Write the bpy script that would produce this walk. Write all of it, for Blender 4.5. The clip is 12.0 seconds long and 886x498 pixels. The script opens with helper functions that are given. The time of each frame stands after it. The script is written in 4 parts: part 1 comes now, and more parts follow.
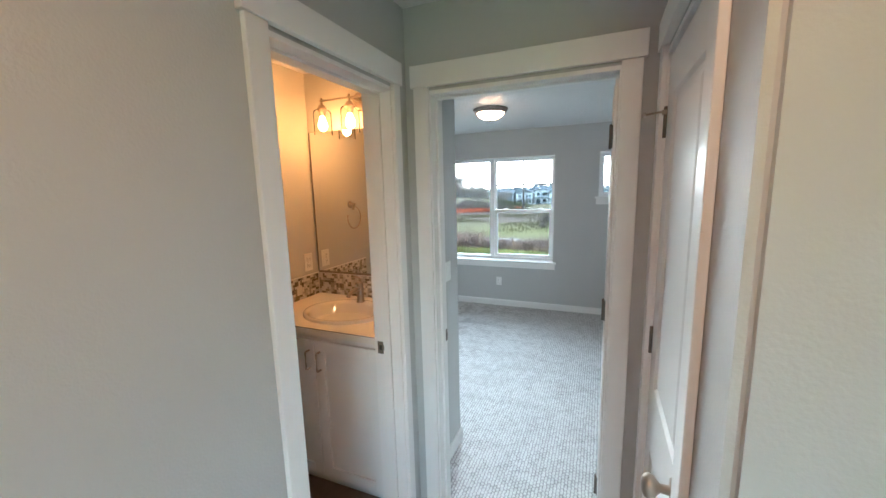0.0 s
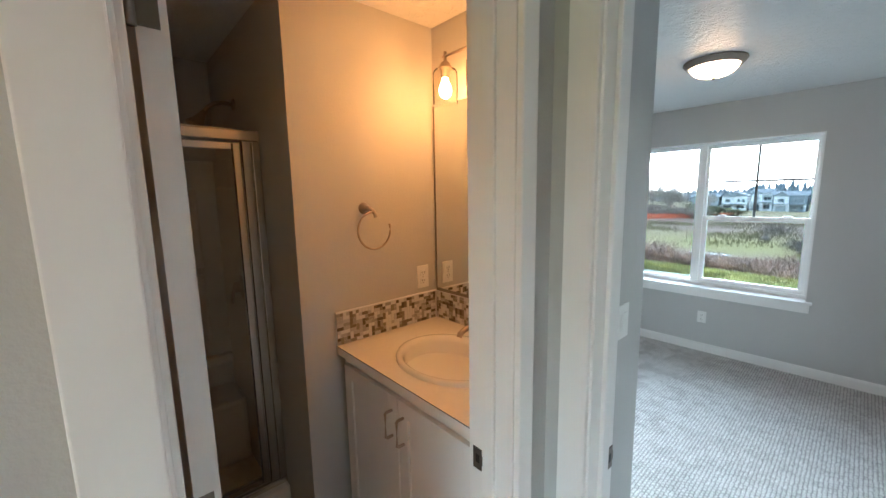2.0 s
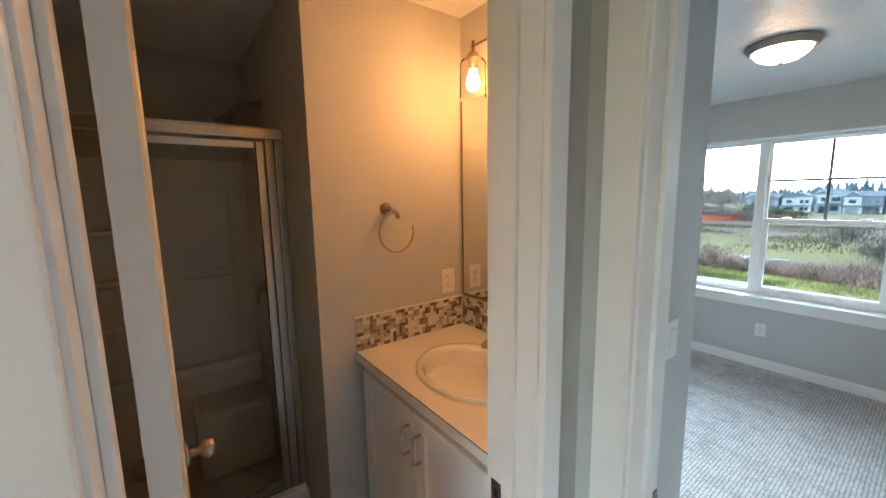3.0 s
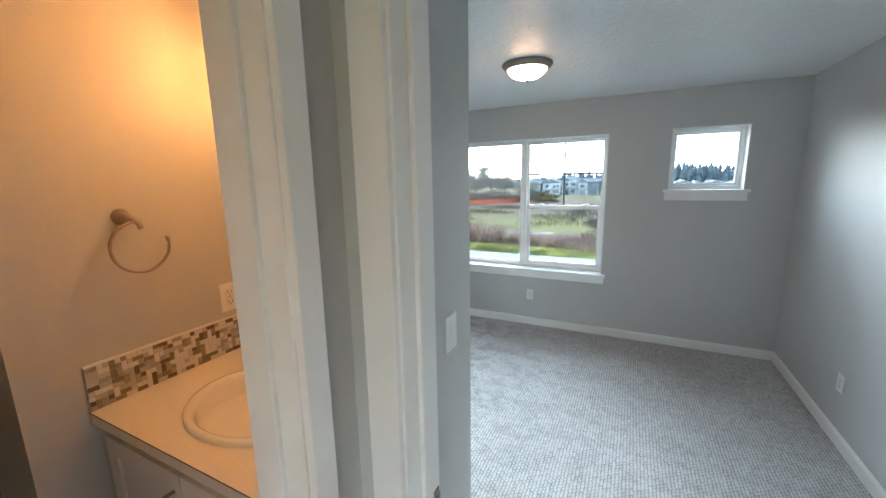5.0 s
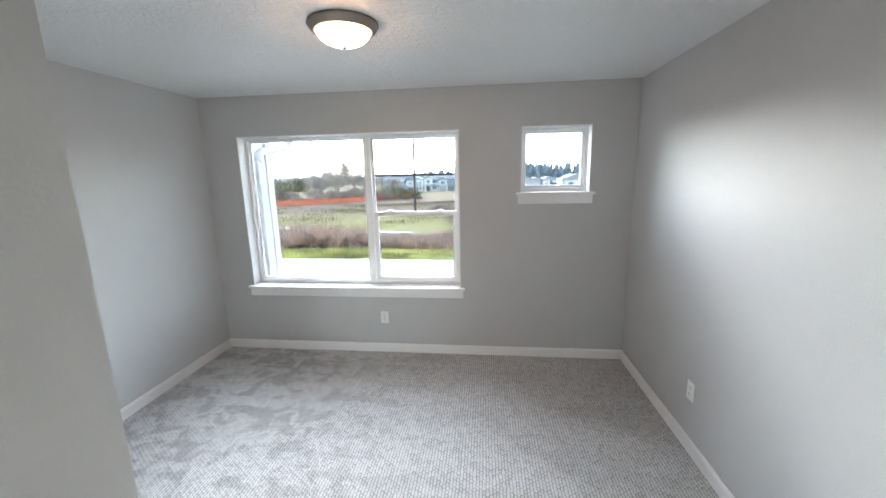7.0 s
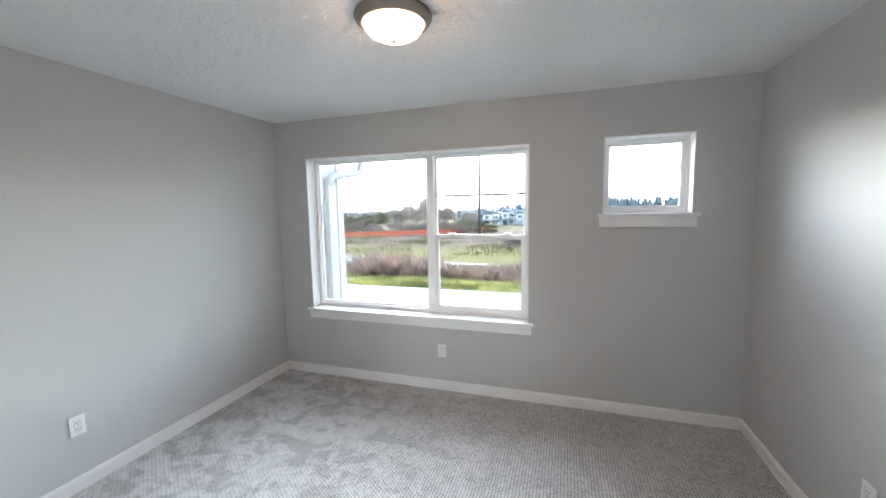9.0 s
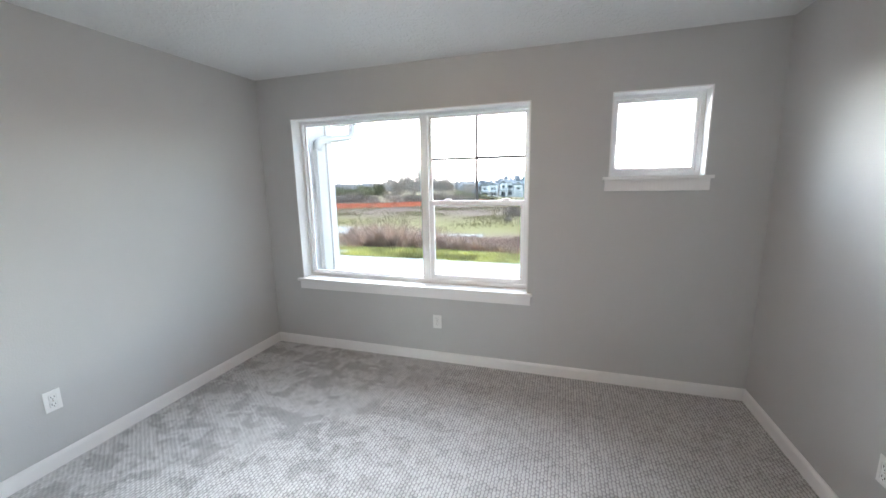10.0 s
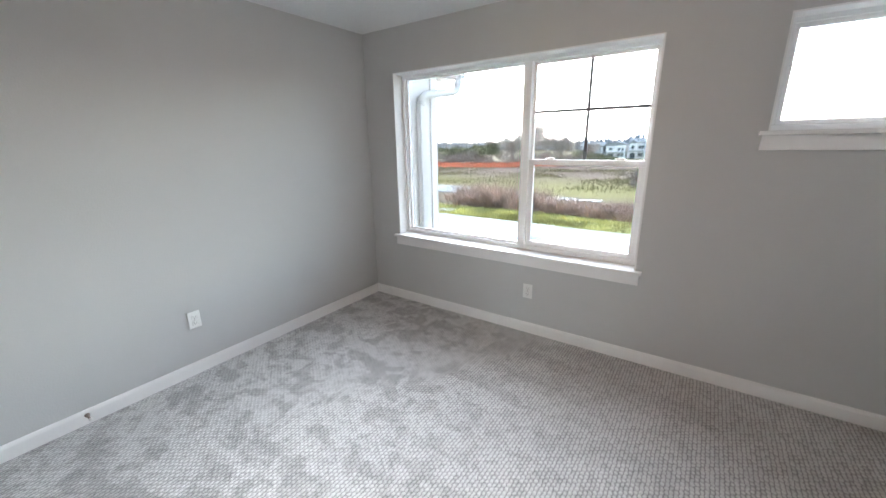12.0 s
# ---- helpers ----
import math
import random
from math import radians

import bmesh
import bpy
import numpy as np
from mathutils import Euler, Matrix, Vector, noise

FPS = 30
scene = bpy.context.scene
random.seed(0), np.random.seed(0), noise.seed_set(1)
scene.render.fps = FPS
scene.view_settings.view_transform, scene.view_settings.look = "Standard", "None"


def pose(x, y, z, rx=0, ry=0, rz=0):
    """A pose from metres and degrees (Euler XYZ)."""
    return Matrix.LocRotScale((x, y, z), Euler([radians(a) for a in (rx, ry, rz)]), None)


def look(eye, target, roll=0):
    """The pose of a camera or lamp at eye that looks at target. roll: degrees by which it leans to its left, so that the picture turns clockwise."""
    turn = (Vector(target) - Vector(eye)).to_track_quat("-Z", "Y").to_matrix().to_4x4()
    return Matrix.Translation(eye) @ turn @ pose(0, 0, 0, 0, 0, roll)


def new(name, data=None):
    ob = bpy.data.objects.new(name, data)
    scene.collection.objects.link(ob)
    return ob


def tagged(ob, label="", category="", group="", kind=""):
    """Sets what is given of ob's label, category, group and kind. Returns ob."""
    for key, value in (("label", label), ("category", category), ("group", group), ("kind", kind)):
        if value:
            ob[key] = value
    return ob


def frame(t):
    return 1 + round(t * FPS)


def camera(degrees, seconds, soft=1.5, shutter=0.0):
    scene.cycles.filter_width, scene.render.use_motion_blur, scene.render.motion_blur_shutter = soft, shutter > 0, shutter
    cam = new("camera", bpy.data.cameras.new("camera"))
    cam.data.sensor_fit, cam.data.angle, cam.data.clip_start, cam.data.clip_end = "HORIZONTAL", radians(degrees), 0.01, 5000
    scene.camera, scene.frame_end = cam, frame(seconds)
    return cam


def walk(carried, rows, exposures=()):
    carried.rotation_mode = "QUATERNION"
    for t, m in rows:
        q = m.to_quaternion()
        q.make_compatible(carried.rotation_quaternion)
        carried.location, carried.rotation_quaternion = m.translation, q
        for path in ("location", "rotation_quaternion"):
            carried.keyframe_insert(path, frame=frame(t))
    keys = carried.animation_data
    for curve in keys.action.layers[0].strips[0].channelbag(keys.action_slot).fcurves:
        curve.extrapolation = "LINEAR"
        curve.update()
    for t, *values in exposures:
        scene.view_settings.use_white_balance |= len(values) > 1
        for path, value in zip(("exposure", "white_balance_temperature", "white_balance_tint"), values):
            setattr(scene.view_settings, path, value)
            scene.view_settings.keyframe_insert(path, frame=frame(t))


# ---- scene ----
cam = camera(99.2, 12.0)
# stops, white balance kelvin and tint along the walk
EXPOSURES = [(0.0, 4.72, 4800, -3), (4.9, 4.66, 4900, -3), (5.5, 4.90, 5250, 4), (6.3, 5.0, 5300, 5), (9.5, 4.97, 5350, 6), (12.0, 4.86, 5450, 7)]
PATH = [
    (0, (0.021, 0.058, 1.684), (-0.744, 1.88, 1.37), -1.4),
    (0.5, (-0.073, 0.355, 1.683), (-0.873, 2.162, 1.372), -1.1),
    (1, (-0.142, 0.566, 1.66), (-1.091, 2.3, 1.36), -1.2),
    (1.5, (-0.213, 0.715, 1.648), (-1.433, 2.273, 1.357), -1.0),
    (2, (-0.292, 0.815, 1.636), (-1.765, 2.137, 1.351), -1.0),
    (2.5, (-0.345, 0.899, 1.625), (-1.942, 2.07, 1.345), -1.0),
    (4.5, (-0.321, 0.943, 1.677), (-1.646, 2.409, 1.376), -1.1),
    (5, (-0.313, 1.06, 1.682), (-1.192, 2.82, 1.318), -1.1),
    (5.5, (-0.319, 1.263, 1.688), (-0.879, 3.142, 1.295), -1.2),
    (6, (-0.339, 1.472, 1.687), (-0.687, 3.401, 1.288), -1.1),
    (6.5, (-0.385, 1.686, 1.692), (-0.609, 3.633, 1.291), -1.1),
    (7, (-0.321, 1.843, 1.72), (-0.543, 3.792, 1.328), -1.2),
    (7.5, (-0.258, 1.94, 1.713), (-0.641, 3.886, 1.452), -1.1),
    (9.5, (-0.296, 2.263, 1.561), (-0.912, 4.155, 1.353), -1.0),
    (10, (-0.308, 2.341, 1.538), (-0.906, 4.216, 1.183), -1.1),
    (10.5, (-0.297, 2.401, 1.514), (-0.942, 4.236, 1.051), -1.0),
    (11, (-0.287, 2.423, 1.507), (-1.102, 4.168, 0.971), -0.9),
    (11.5, (-0.257, 2.47, 1.504), (-1.245, 4.121, 0.961), -0.9),
    (12, (-0.247, 2.547, 1.514), (-1.344, 4.128, 0.968), -0.9),
]
walk(cam, [(t, look(eye, target, roll)) for t, eye, target, roll in PATH], exposures=EXPOSURES)
# ---- world, sun and exposure ----
world = bpy.data.worlds.new("sky")
scene.world = world
world.use_nodes = True
wn = world.node_tree
sky = wn.nodes.new("ShaderNodeTexSky")
sky.sky_type = "NISHITA"
sky.sun_disc = False
sky.sun_elevation, sky.sun_rotation = radians(22), radians(-16)
sky.air_density, sky.dust_density, sky.ozone_density = 1.6, 1.2, 0.8
overcast = wn.nodes.new("ShaderNodeHueSaturation")
overcast.inputs["Saturation"].default_value = 0.45
wn.links.new(sky.outputs[0], overcast.inputs["Color"])
wn.links.new(overcast.outputs[0], wn.nodes["Background"].inputs[0])
wn.nodes["Background"].inputs[1].default_value = 0.15
sun_data = bpy.data.lights.new("sun", "SUN")
sun_data.energy, sun_data.angle, sun_data.color = 0.38, radians(70), (1.0, 0.96, 0.91)
sun = new("sun", sun_data)
sun.matrix_world = look((-9.3, 33.8, 12.1), (-1, 5, 0))
# unseen warm fill added under the landing's ceiling, to warm the hall
land_data = bpy.data.lights.new("unseen_landing_fill", "AREA")
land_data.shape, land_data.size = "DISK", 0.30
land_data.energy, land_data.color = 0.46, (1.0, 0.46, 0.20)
land = new("unseen_landing_fill", land_data)
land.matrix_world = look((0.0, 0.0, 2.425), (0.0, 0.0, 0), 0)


# ---- materials ----
def mat(name, base, rough=0.6, metal=0.0, var=0.06, scale=6.0, bump=0.0, bump_scale=200.0, coat=0.0, alpha_mix=None):
    m = bpy.data.materials.new(name)
    m.use_nodes = True
    nt = m.node_tree
    b = nt.nodes["Principled BSDF"]
    b.inputs["Roughness"].default_value = rough
    b.inputs["Metallic"].default_value = metal
    b.inputs["Coat Weight"].default_value = coat
    tc = nt.nodes.new("ShaderNodeTexCoord")
    n1 = nt.nodes.new("ShaderNodeTexNoise")
    n1.inputs["Scale"].default_value = scale
    n1.inputs["Detail"].default_value = 5
    nt.links.new(tc.outputs["Object"], n1.inputs["Vector"])
    ramp = nt.nodes.new("ShaderNodeMix")
    ramp.data_type = "RGBA"
    lo = tuple(max(0.0, c * (1 - var)) for c in base)
    hi = tuple(min(1.0, c * (1 + var)) for c in base)
    ramp.inputs[6].default_value, ramp.inputs[7].default_value = (*lo, 1), (*hi, 1)
    nt.links.new(n1.outputs["Fac"], ramp.inputs[0])
    nt.links.new(ramp.outputs[2], b.inputs["Base Color"])
    if bump:
        n2 = nt.nodes.new("ShaderNodeTexNoise")
        n2.inputs["Scale"].default_value = bump_scale
        n2.inputs["Detail"].default_value = 3
        nt.links.new(tc.outputs["Object"], n2.inputs["Vector"])
        bp = nt.nodes.new("ShaderNodeBump")
        bp.inputs["Strength"].default_value = bump
        bp.inputs["Distance"].default_value = 0.004
        nt.links.new(n2.outputs["Fac"], bp.inputs["Height"])
        nt.links.new(bp.outputs[0], b.inputs["Normal"])
    return m


def emit(name, color, strength):
    m = bpy.data.materials.new(name)
    m.use_nodes = True
    b = m.node_tree.nodes["Principled BSDF"]
    b.inputs["Base Color"].default_value = (*color, 1)
    b.inputs["Emission Color"].default_value = (*color, 1)
    b.inputs["Emission Strength"].default_value = strength
    return m


def glass(name, tint, rough=0.0, ior=1.35):
    """Thin pane: clear transmission with a Fresnel reflection."""
    m = bpy.data.materials.new(name)
    m.use_nodes = True
    nt = m.node_tree
    nt.nodes.remove(nt.nodes["Principled BSDF"])
    tr = nt.nodes.new("ShaderNodeBsdfTransparent")
    tr.inputs[0].default_value = (*tint, 1)
    gl = nt.nodes.new("ShaderNodeBsdfGlossy")
    gl.inputs["Roughness"].default_value = rough
    fr = nt.nodes.new("ShaderNodeFresnel")
    fr.inputs[0].default_value = ior
    mx = nt.nodes.new("ShaderNodeMixShader")
    nt.links.new(fr.outputs[0], mx.inputs[0])
    nt.links.new(tr.outputs[0], mx.inputs[1])
    nt.links.new(gl.outputs[0], mx.inputs[2])
    nt.links.new(mx.outputs[0], nt.nodes["Material Output"].inputs[0])
    return m


def carpet_material():
    """Patterned cut-and-loop carpet: staggered rows of small tufts, with brushed patches."""
    m = bpy.data.materials.new("carpet")
    m.use_nodes = True
    nt = m.node_tree
    b = nt.nodes["Principled BSDF"]
    b.inputs["Roughness"].default_value = 0.95
    b.inputs["Sheen Weight"].default_value = 0.25
    b.inputs["Sheen Roughness"].default_value = 0.6
    tc = nt.nodes.new("ShaderNodeTexCoord")

    def math_node(op, a, c=None):
        n = nt.nodes.new("ShaderNodeMath")
        n.operation = op
        for k, v in enumerate((a, c)):
            if v is None:
                continue
            if isinstance(v, (int, float)):
                n.inputs[k].default_value = v
            else:
                nt.links.new(v, n.inputs[k])
        return n.outputs[0]

    warp = nt.nodes.new("ShaderNodeTexNoise")
    warp.inputs["Scale"].default_value = 40
    nt.links.new(tc.outputs["Object"], warp.inputs["Vector"])
    add = nt.nodes.new("ShaderNodeMixRGB")
    add.blend_type = "LINEAR_LIGHT"
    add.inputs[0].default_value = 0.007
    nt.links.new(tc.outputs["Object"], add.inputs[1])
    nt.links.new(warp.outputs["Color"], add.inputs[2])
    sep = nt.nodes.new("ShaderNodeSeparateXYZ")
    nt.links.new(add.outputs[0], sep.inputs[0])
    u = math_node("MULTIPLY", sep.outputs[0], math.pi / 0.0185)
    v = math_node("MULTIPLY", sep.outputs[1], 2 * math.pi / 0.025)
    row = math_node("FLOOR", math_node("DIVIDE", u, math.pi))
    v2 = math_node("ADD", v, math_node("MULTIPLY", row, math.pi))
    sx = math_node("ABSOLUTE", math_node("SINE", u))
    sy = math_node("ADD", math_node("MULTIPLY", math_node("SINE", v2), 0.5), 0.5)
    tuft = math_node("MULTIPLY", math_node("POWER", sx, 0.6), math_node("ADD", math_node("MULTIPLY", sy, 0.5), 0.5))
    fine = nt.nodes.new("ShaderNodeTexNoise")
    fine.inputs["Scale"].default_value = 420
    fine.inputs["Detail"].default_value = 2
    nt.links.new(tc.outputs["Object"], fine.inputs["Vector"])
    cell = nt.nodes.new("ShaderNodeCombineXYZ")
    nt.links.new(row, cell.inputs[0])
    nt.links.new(math_node("FLOOR", math_node("DIVIDE", v2, 2 * math.pi)), cell.inputs[1])
    pick = nt.nodes.new("ShaderNodeTexWhiteNoise")
    nt.links.new(cell.outputs[0], pick.inputs["Vector"])
    uneven = math_node("ADD", math_node("MULTIPLY", pick.outputs["Value"], 0.6), 0.6)
    height = math_node("ADD", math_node("MULTIPLY", tuft, uneven), math_node("MULTIPLY", fine.outputs["Fac"], 0.6))
    bp = nt.nodes.new("ShaderNodeBump")
    bp.inputs["Strength"].default_value = 0.85
    bp.inputs["Distance"].default_value = 0.007
    nt.links.new(height, bp.inputs["Height"])
    nt.links.new(bp.outputs[0], b.inputs["Normal"])
    patch = nt.nodes.new("ShaderNodeTexNoise")
    patch.inputs["Scale"].default_value = 7.5
    patch.inputs["Detail"].default_value = 6
    patch.inputs["Distortion"].default_value = 0.7
    nt.links.new(tc.outputs["Object"], patch.inputs["Vector"])
    tone = nt.nodes.new("ShaderNodeValToRGB")
    tone.color_ramp.elements[0].position, tone.color_ramp.elements[1].position = 0.44, 0.52
    tone.color_ramp.elements[0].color = (0.355, 0.347, 0.34, 1)
    tone.color_ramp.elements[1].color = (0.525, 0.517, 0.507, 1)
    lane_map = nt.nodes.new("ShaderNodeMapping")
    lane_map.inputs["Rotation"].default_value = (0, 0, radians(38))
    lane_map.inputs["Scale"].default_value = (0.8, 5.5, 1)
    nt.links.new(tc.outputs["Object"], lane_map.inputs["Vector"])
    lane = nt.nodes.new("ShaderNodeTexNoise")
    lane.inputs["Scale"].default_value, lane.inputs["Detail"].default_value = 1.6, 3
    nt.links.new(lane_map.outputs[0], lane.inputs["Vector"])
    both = math_node("ADD", math_node("MULTIPLY", patch.outputs["Fac"], 0.6), math_node("MULTIPLY", lane.outputs["Fac"], 0.4))
    nt.links.new(both, tone.inputs[0])
    # vacuum marks show most on the west side, the rest is trodden even
    where = nt.nodes.new("ShaderNodeSeparateXYZ")
    nt.links.new(tc.outputs["Object"], where.inputs[0])
    west = nt.nodes.new("ShaderNodeMapRange")
    west.inputs[1].default_value, west.inputs[2].default_value = -1.7, -0.5
    west.inputs[3].default_value, west.inputs[4].default_value = 0.0, 0.70
    nt.links.new(math_node("ADD", where.outputs[0], math_node("MULTIPLY", lane.outputs["Fac"], 0.3)), west.inputs[0])
    even = nt.nodes.new("ShaderNodeMixRGB")
    even.inputs[2].default_value = (0.475, 0.467, 0.457, 1)
    nt.links.new(west.outputs[0], even.inputs[0])
    nt.links.new(tone.outputs[0], even.inputs[1])
    # shade between the tufts put into the colour: gaps darkened, tips lightened
    pit_shade = nt.nodes.new("ShaderNodeMapRange")
    pit_shade.inputs[1].default_value, pit_shade.inputs[2].default_value = 0.2, 0.9
    pit_shade.inputs[3].default_value, pit_shade.inputs[4].default_value = 0.14, 1.3
    nt.links.new(height, pit_shade.inputs[0])
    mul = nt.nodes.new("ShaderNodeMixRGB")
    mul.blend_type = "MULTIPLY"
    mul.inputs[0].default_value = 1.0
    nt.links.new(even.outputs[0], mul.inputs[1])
    nt.links.new(pit_shade.outputs[0], mul.inputs[2])
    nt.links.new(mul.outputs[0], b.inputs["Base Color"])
    return m


def varied(name, colours, rough=0.5, bump=0.0):
    """One material whose colour is picked per object."""
    m = mat(name, colours[0], rough, bump=bump)
    nt = m.node_tree
    b = nt.nodes["Principled BSDF"]
    info = nt.nodes.new("ShaderNodeObjectInfo")
    cr = nt.nodes.new("ShaderNodeValToRGB")
    cr.color_ramp.interpolation = "CONSTANT"
    while len(cr.color_ramp.elements) < len(colours):
        cr.color_ramp.elements.new(0.5)
    for k, c in enumerate(colours):
        cr.color_ramp.elements[k].position = k / len(colours)
        cr.color_ramp.elements[k].color = (*c, 1)
    nt.links.new(info.outputs["Random"], cr.inputs[0])
    nt.links.new(cr.outputs[0], b.inputs["Base Color"])
    return m


def island_varied(name, lo, hi, rough=0.8, drift=0.0):
    """Colour picked per piece; drift: scale of a slower change of tone across the whole growth."""
    m = mat(name, lo, rough)
    nt = m.node_tree
    b = nt.nodes["Principled BSDF"]
    g = nt.nodes.new("ShaderNodeNewGeometry")
    mx = nt.nodes.new("ShaderNodeMix")
    mx.data_type = "RGBA"
    mx.inputs[6].default_value, mx.inputs[7].default_value = (*lo, 1), (*hi, 1)
    nt.links.new(g.outputs["Random Per Island"], mx.inputs[0])
    nt.links.new(mx.outputs[2], b.inputs["Base Color"])
    if drift:
        n = nt.nodes.new("ShaderNodeTexNoise")
        n.inputs["Scale"].default_value, n.inputs["Detail"].default_value = drift, 4
        nt.links.new(g.outputs["Position"], n.inputs["Vector"])
        tone = nt.nodes.new("ShaderNodeMapRange")
        tone.inputs[1].default_value, tone.inputs[2].default_value = 0.36, 0.64
        tone.inputs[3].default_value, tone.inputs[4].default_value = 0.45, 1.45
        nt.links.new(n.outputs["Fac"], tone.inputs[0])
        mul = nt.nodes.new("ShaderNodeMixRGB")
        mul.blend_type = "MULTIPLY"
        mul.inputs[0].default_value = 1.0
        nt.links.new(mx.outputs[2], mul.inputs[1])
        nt.links.new(tone.outputs[0], mul.inputs[2])
        nt.links.new(mul.outputs[0], b.inputs["Base Color"])
    return m


M_WALL = mat("wall_paint", (0.52, 0.52, 0.51), 0.60, var=0.025, scale=2.5, bump=0.25, bump_scale=140)


def ceiling_material():
    """White paint over knockdown plaster: flattened islands with soft edges."""
    m = mat("ceiling_paint", (0.74, 0.74, 0.73), 0.42, var=0.02, scale=3)
    nt = m.node_tree
    tc = nt.nodes.new("ShaderNodeTexCoord")
    n = nt.nodes.new("ShaderNodeTexNoise")
    n.inputs["Scale"].default_value, n.inputs["Detail"].default_value, n.inputs["Distortion"].default_value = 30, 3, 0.8
    nt.links.new(tc.outputs["Object"], n.inputs["Vector"])
    flat = nt.nodes.new("ShaderNodeMapRange")
    flat.interpolation_type = "SMOOTHSTEP"
    flat.inputs[1].default_value, flat.inputs[2].default_value = 0.46, 0.58
    nt.links.new(n.outputs["Fac"], flat.inputs[0])
    bp = nt.nodes.new("ShaderNodeBump")
    bp.inputs["Strength"].default_value, bp.inputs["Distance"].default_value = 0.6, 0.005
    nt.links.new(flat.outputs[0], bp.inputs["Height"])
    nt.links.new(bp.outputs[0], nt.nodes["Principled BSDF"].inputs["Normal"])
    return m


M_CEIL = ceiling_material()
M_TRIM = mat("trim_paint", (0.81, 0.80, 0.785), 0.30, var=0.02, scale=4, bump=0.04, bump_scale=60)
M_DOOR = mat("door_paint", (0.79, 0.78, 0.76), 0.30, var=0.02, scale=4, bump=0.06, bump_scale=90)
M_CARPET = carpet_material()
M_VINYL = mat("vinyl_floor", (0.16, 0.12, 0.095), 0.45, var=0.35, scale=14, bump=0.1, bump_scale=80)
M_NICKEL = mat("brushed_nickel", (0.42, 0.36, 0.30), 0.34, metal=1.0, var=0.08, scale=40)
M_DARKMETAL = mat("bronze_metal", (0.30, 0.255, 0.22), 0.38, metal=0.8, var=0.15, scale=30)
M_HINGE = mat("hinge_metal", (0.20, 0.175, 0.15), 0.42, metal=1.0, var=0.1, scale=60)
M_CHROME = mat("shower_aluminium", (0.62, 0.60, 0.57), 0.25, metal=1.0, var=0.05, scale=20)
M_COUNTER = mat("counter_laminate", (0.78, 0.75, 0.70), 0.38, var=0.05, scale=60)
M_EDGE = mat("counter_edge_line", (0.12, 0.10, 0.085), 0.5)
M_CERAMIC = mat("sink_ceramic", (0.82, 0.80, 0.76), 0.08, var=0.01, coat=0.6)
M_FIBRE = mat("shower_fibreglass", (0.80, 0.79, 0.77), 0.25, var=0.02)
M_CAB = mat("cabinet_paint", (0.78, 0.77, 0.75), 0.36, var=0.02, scale=5)
M_PLASTIC = mat("white_plastic", (0.80, 0.80, 0.78), 0.3, var=0.01)
M_SLOT = mat("dark_slot", (0.03, 0.03, 0.03), 0.6)
M_GROUT = mat("mosaic_grout", (0.62, 0.60, 0.56), 0.8)
M_TILE = varied("mosaic_glass", [(0.72, 0.70, 0.66), (0.24, 0.20, 0.15), (0.55, 0.53, 0.50), (0.66, 0.65, 0.62), (0.16, 0.13, 0.10), (0.38, 0.36, 0.32), (0.70, 0.68, 0.63), (0.30, 0.27, 0.21), (0.47, 0.45, 0.41)], 0.15)
M_MIRROR = mat("mirror_silver", (0.86, 0.87, 0.85), 0.01, metal=1.0, var=0.0)
M_VINYLWIN = mat("window_vinyl", (0.88, 0.88, 0.88), 0.3, var=0.01)
M_MUNTIN = mat("grille_bar", (0.10, 0.105, 0.11), 0.45)
# grey tint stands in for exposure: it dims the bright outdoor view
M_GLASS = glass("dimming_window_glass", (0.385, 0.39, 0.39))
M_SHGLASS = glass("shower_glass", (0.96, 0.94, 0.90), 0.02, 1.2)
M_JAR = glass("jar_glass", (0.96, 0.94, 0.9), 0.0, 1.10)
M_BULB = emit("bulb_glow", (1.0, 0.36, 0.08), 4.1)
M_DOME = emit("dome_glow", (1.0, 0.50, 0.22), 1.3)
M_RUBBER = mat("rubber", (0.55, 0.54, 0.52), 0.7)


# ---- mesh helpers ----
def box(bm, x0, y0, z0, x1, y1, z1, bevel=0.0, seg=2):
    r = bmesh.ops.create_cube(bm, size=1.0)
    vs = r["verts"]
    for v in vs:
        v.co = Vector(((x0 + x1) / 2 + v.co.x * (x1 - x0), (y0 + y1) / 2 + v.co.y * (y1 - y0), (z0 + z1) / 2 + v.co.z * (z1 - z0)))
    if bevel:
        es = list({e for v in vs for e in v.link_edges})
        bmesh.ops.bevel(bm, geom=es, offset=bevel, segments=seg, affect="EDGES", profile=0.5)
    return bm


def boxes(*rows, bevel=0.0):
    bm = bmesh.new()
    for r in rows:
        box(bm, *r, bevel=bevel)
    return bm


def lathe(profile, steps=40, axis="Z"):
    """A turned solid from (radius, height) pairs."""
    bm = bmesh.new()
    rings = []
    for r, z in profile:
        if r < 1e-6:
            rings.append([bm.verts.new((0, 0, z))])
        else:
            rings.append([bm.verts.new((r * math.cos(2 * math.pi * k / steps), r * math.sin(2 * math.pi * k / steps), z)) for k in range(steps)])
    for a, b in zip(rings, rings[1:]):
        for k in range(steps):
            j = (k + 1) % steps
            if len(a) == 1 and len(b) == 1:
                continue
            if len(a) == 1:
                bm.faces.new((a[0], b[k], b[j]))
            elif len(b) == 1:
                bm.faces.new((a[k], a[j], b[0]))
            else:
                bm.faces.new((a[k], a[j], b[j], b[k]))
    bmesh.ops.recalc_face_normals(bm, faces=bm.faces)
    if axis == "X":
        bm.transform(Matrix.Rotation(radians(90), 4, "Y"))
    if axis == "Y":
        bm.transform(Matrix.Rotation(radians(-90), 4, "X"))
    return bm


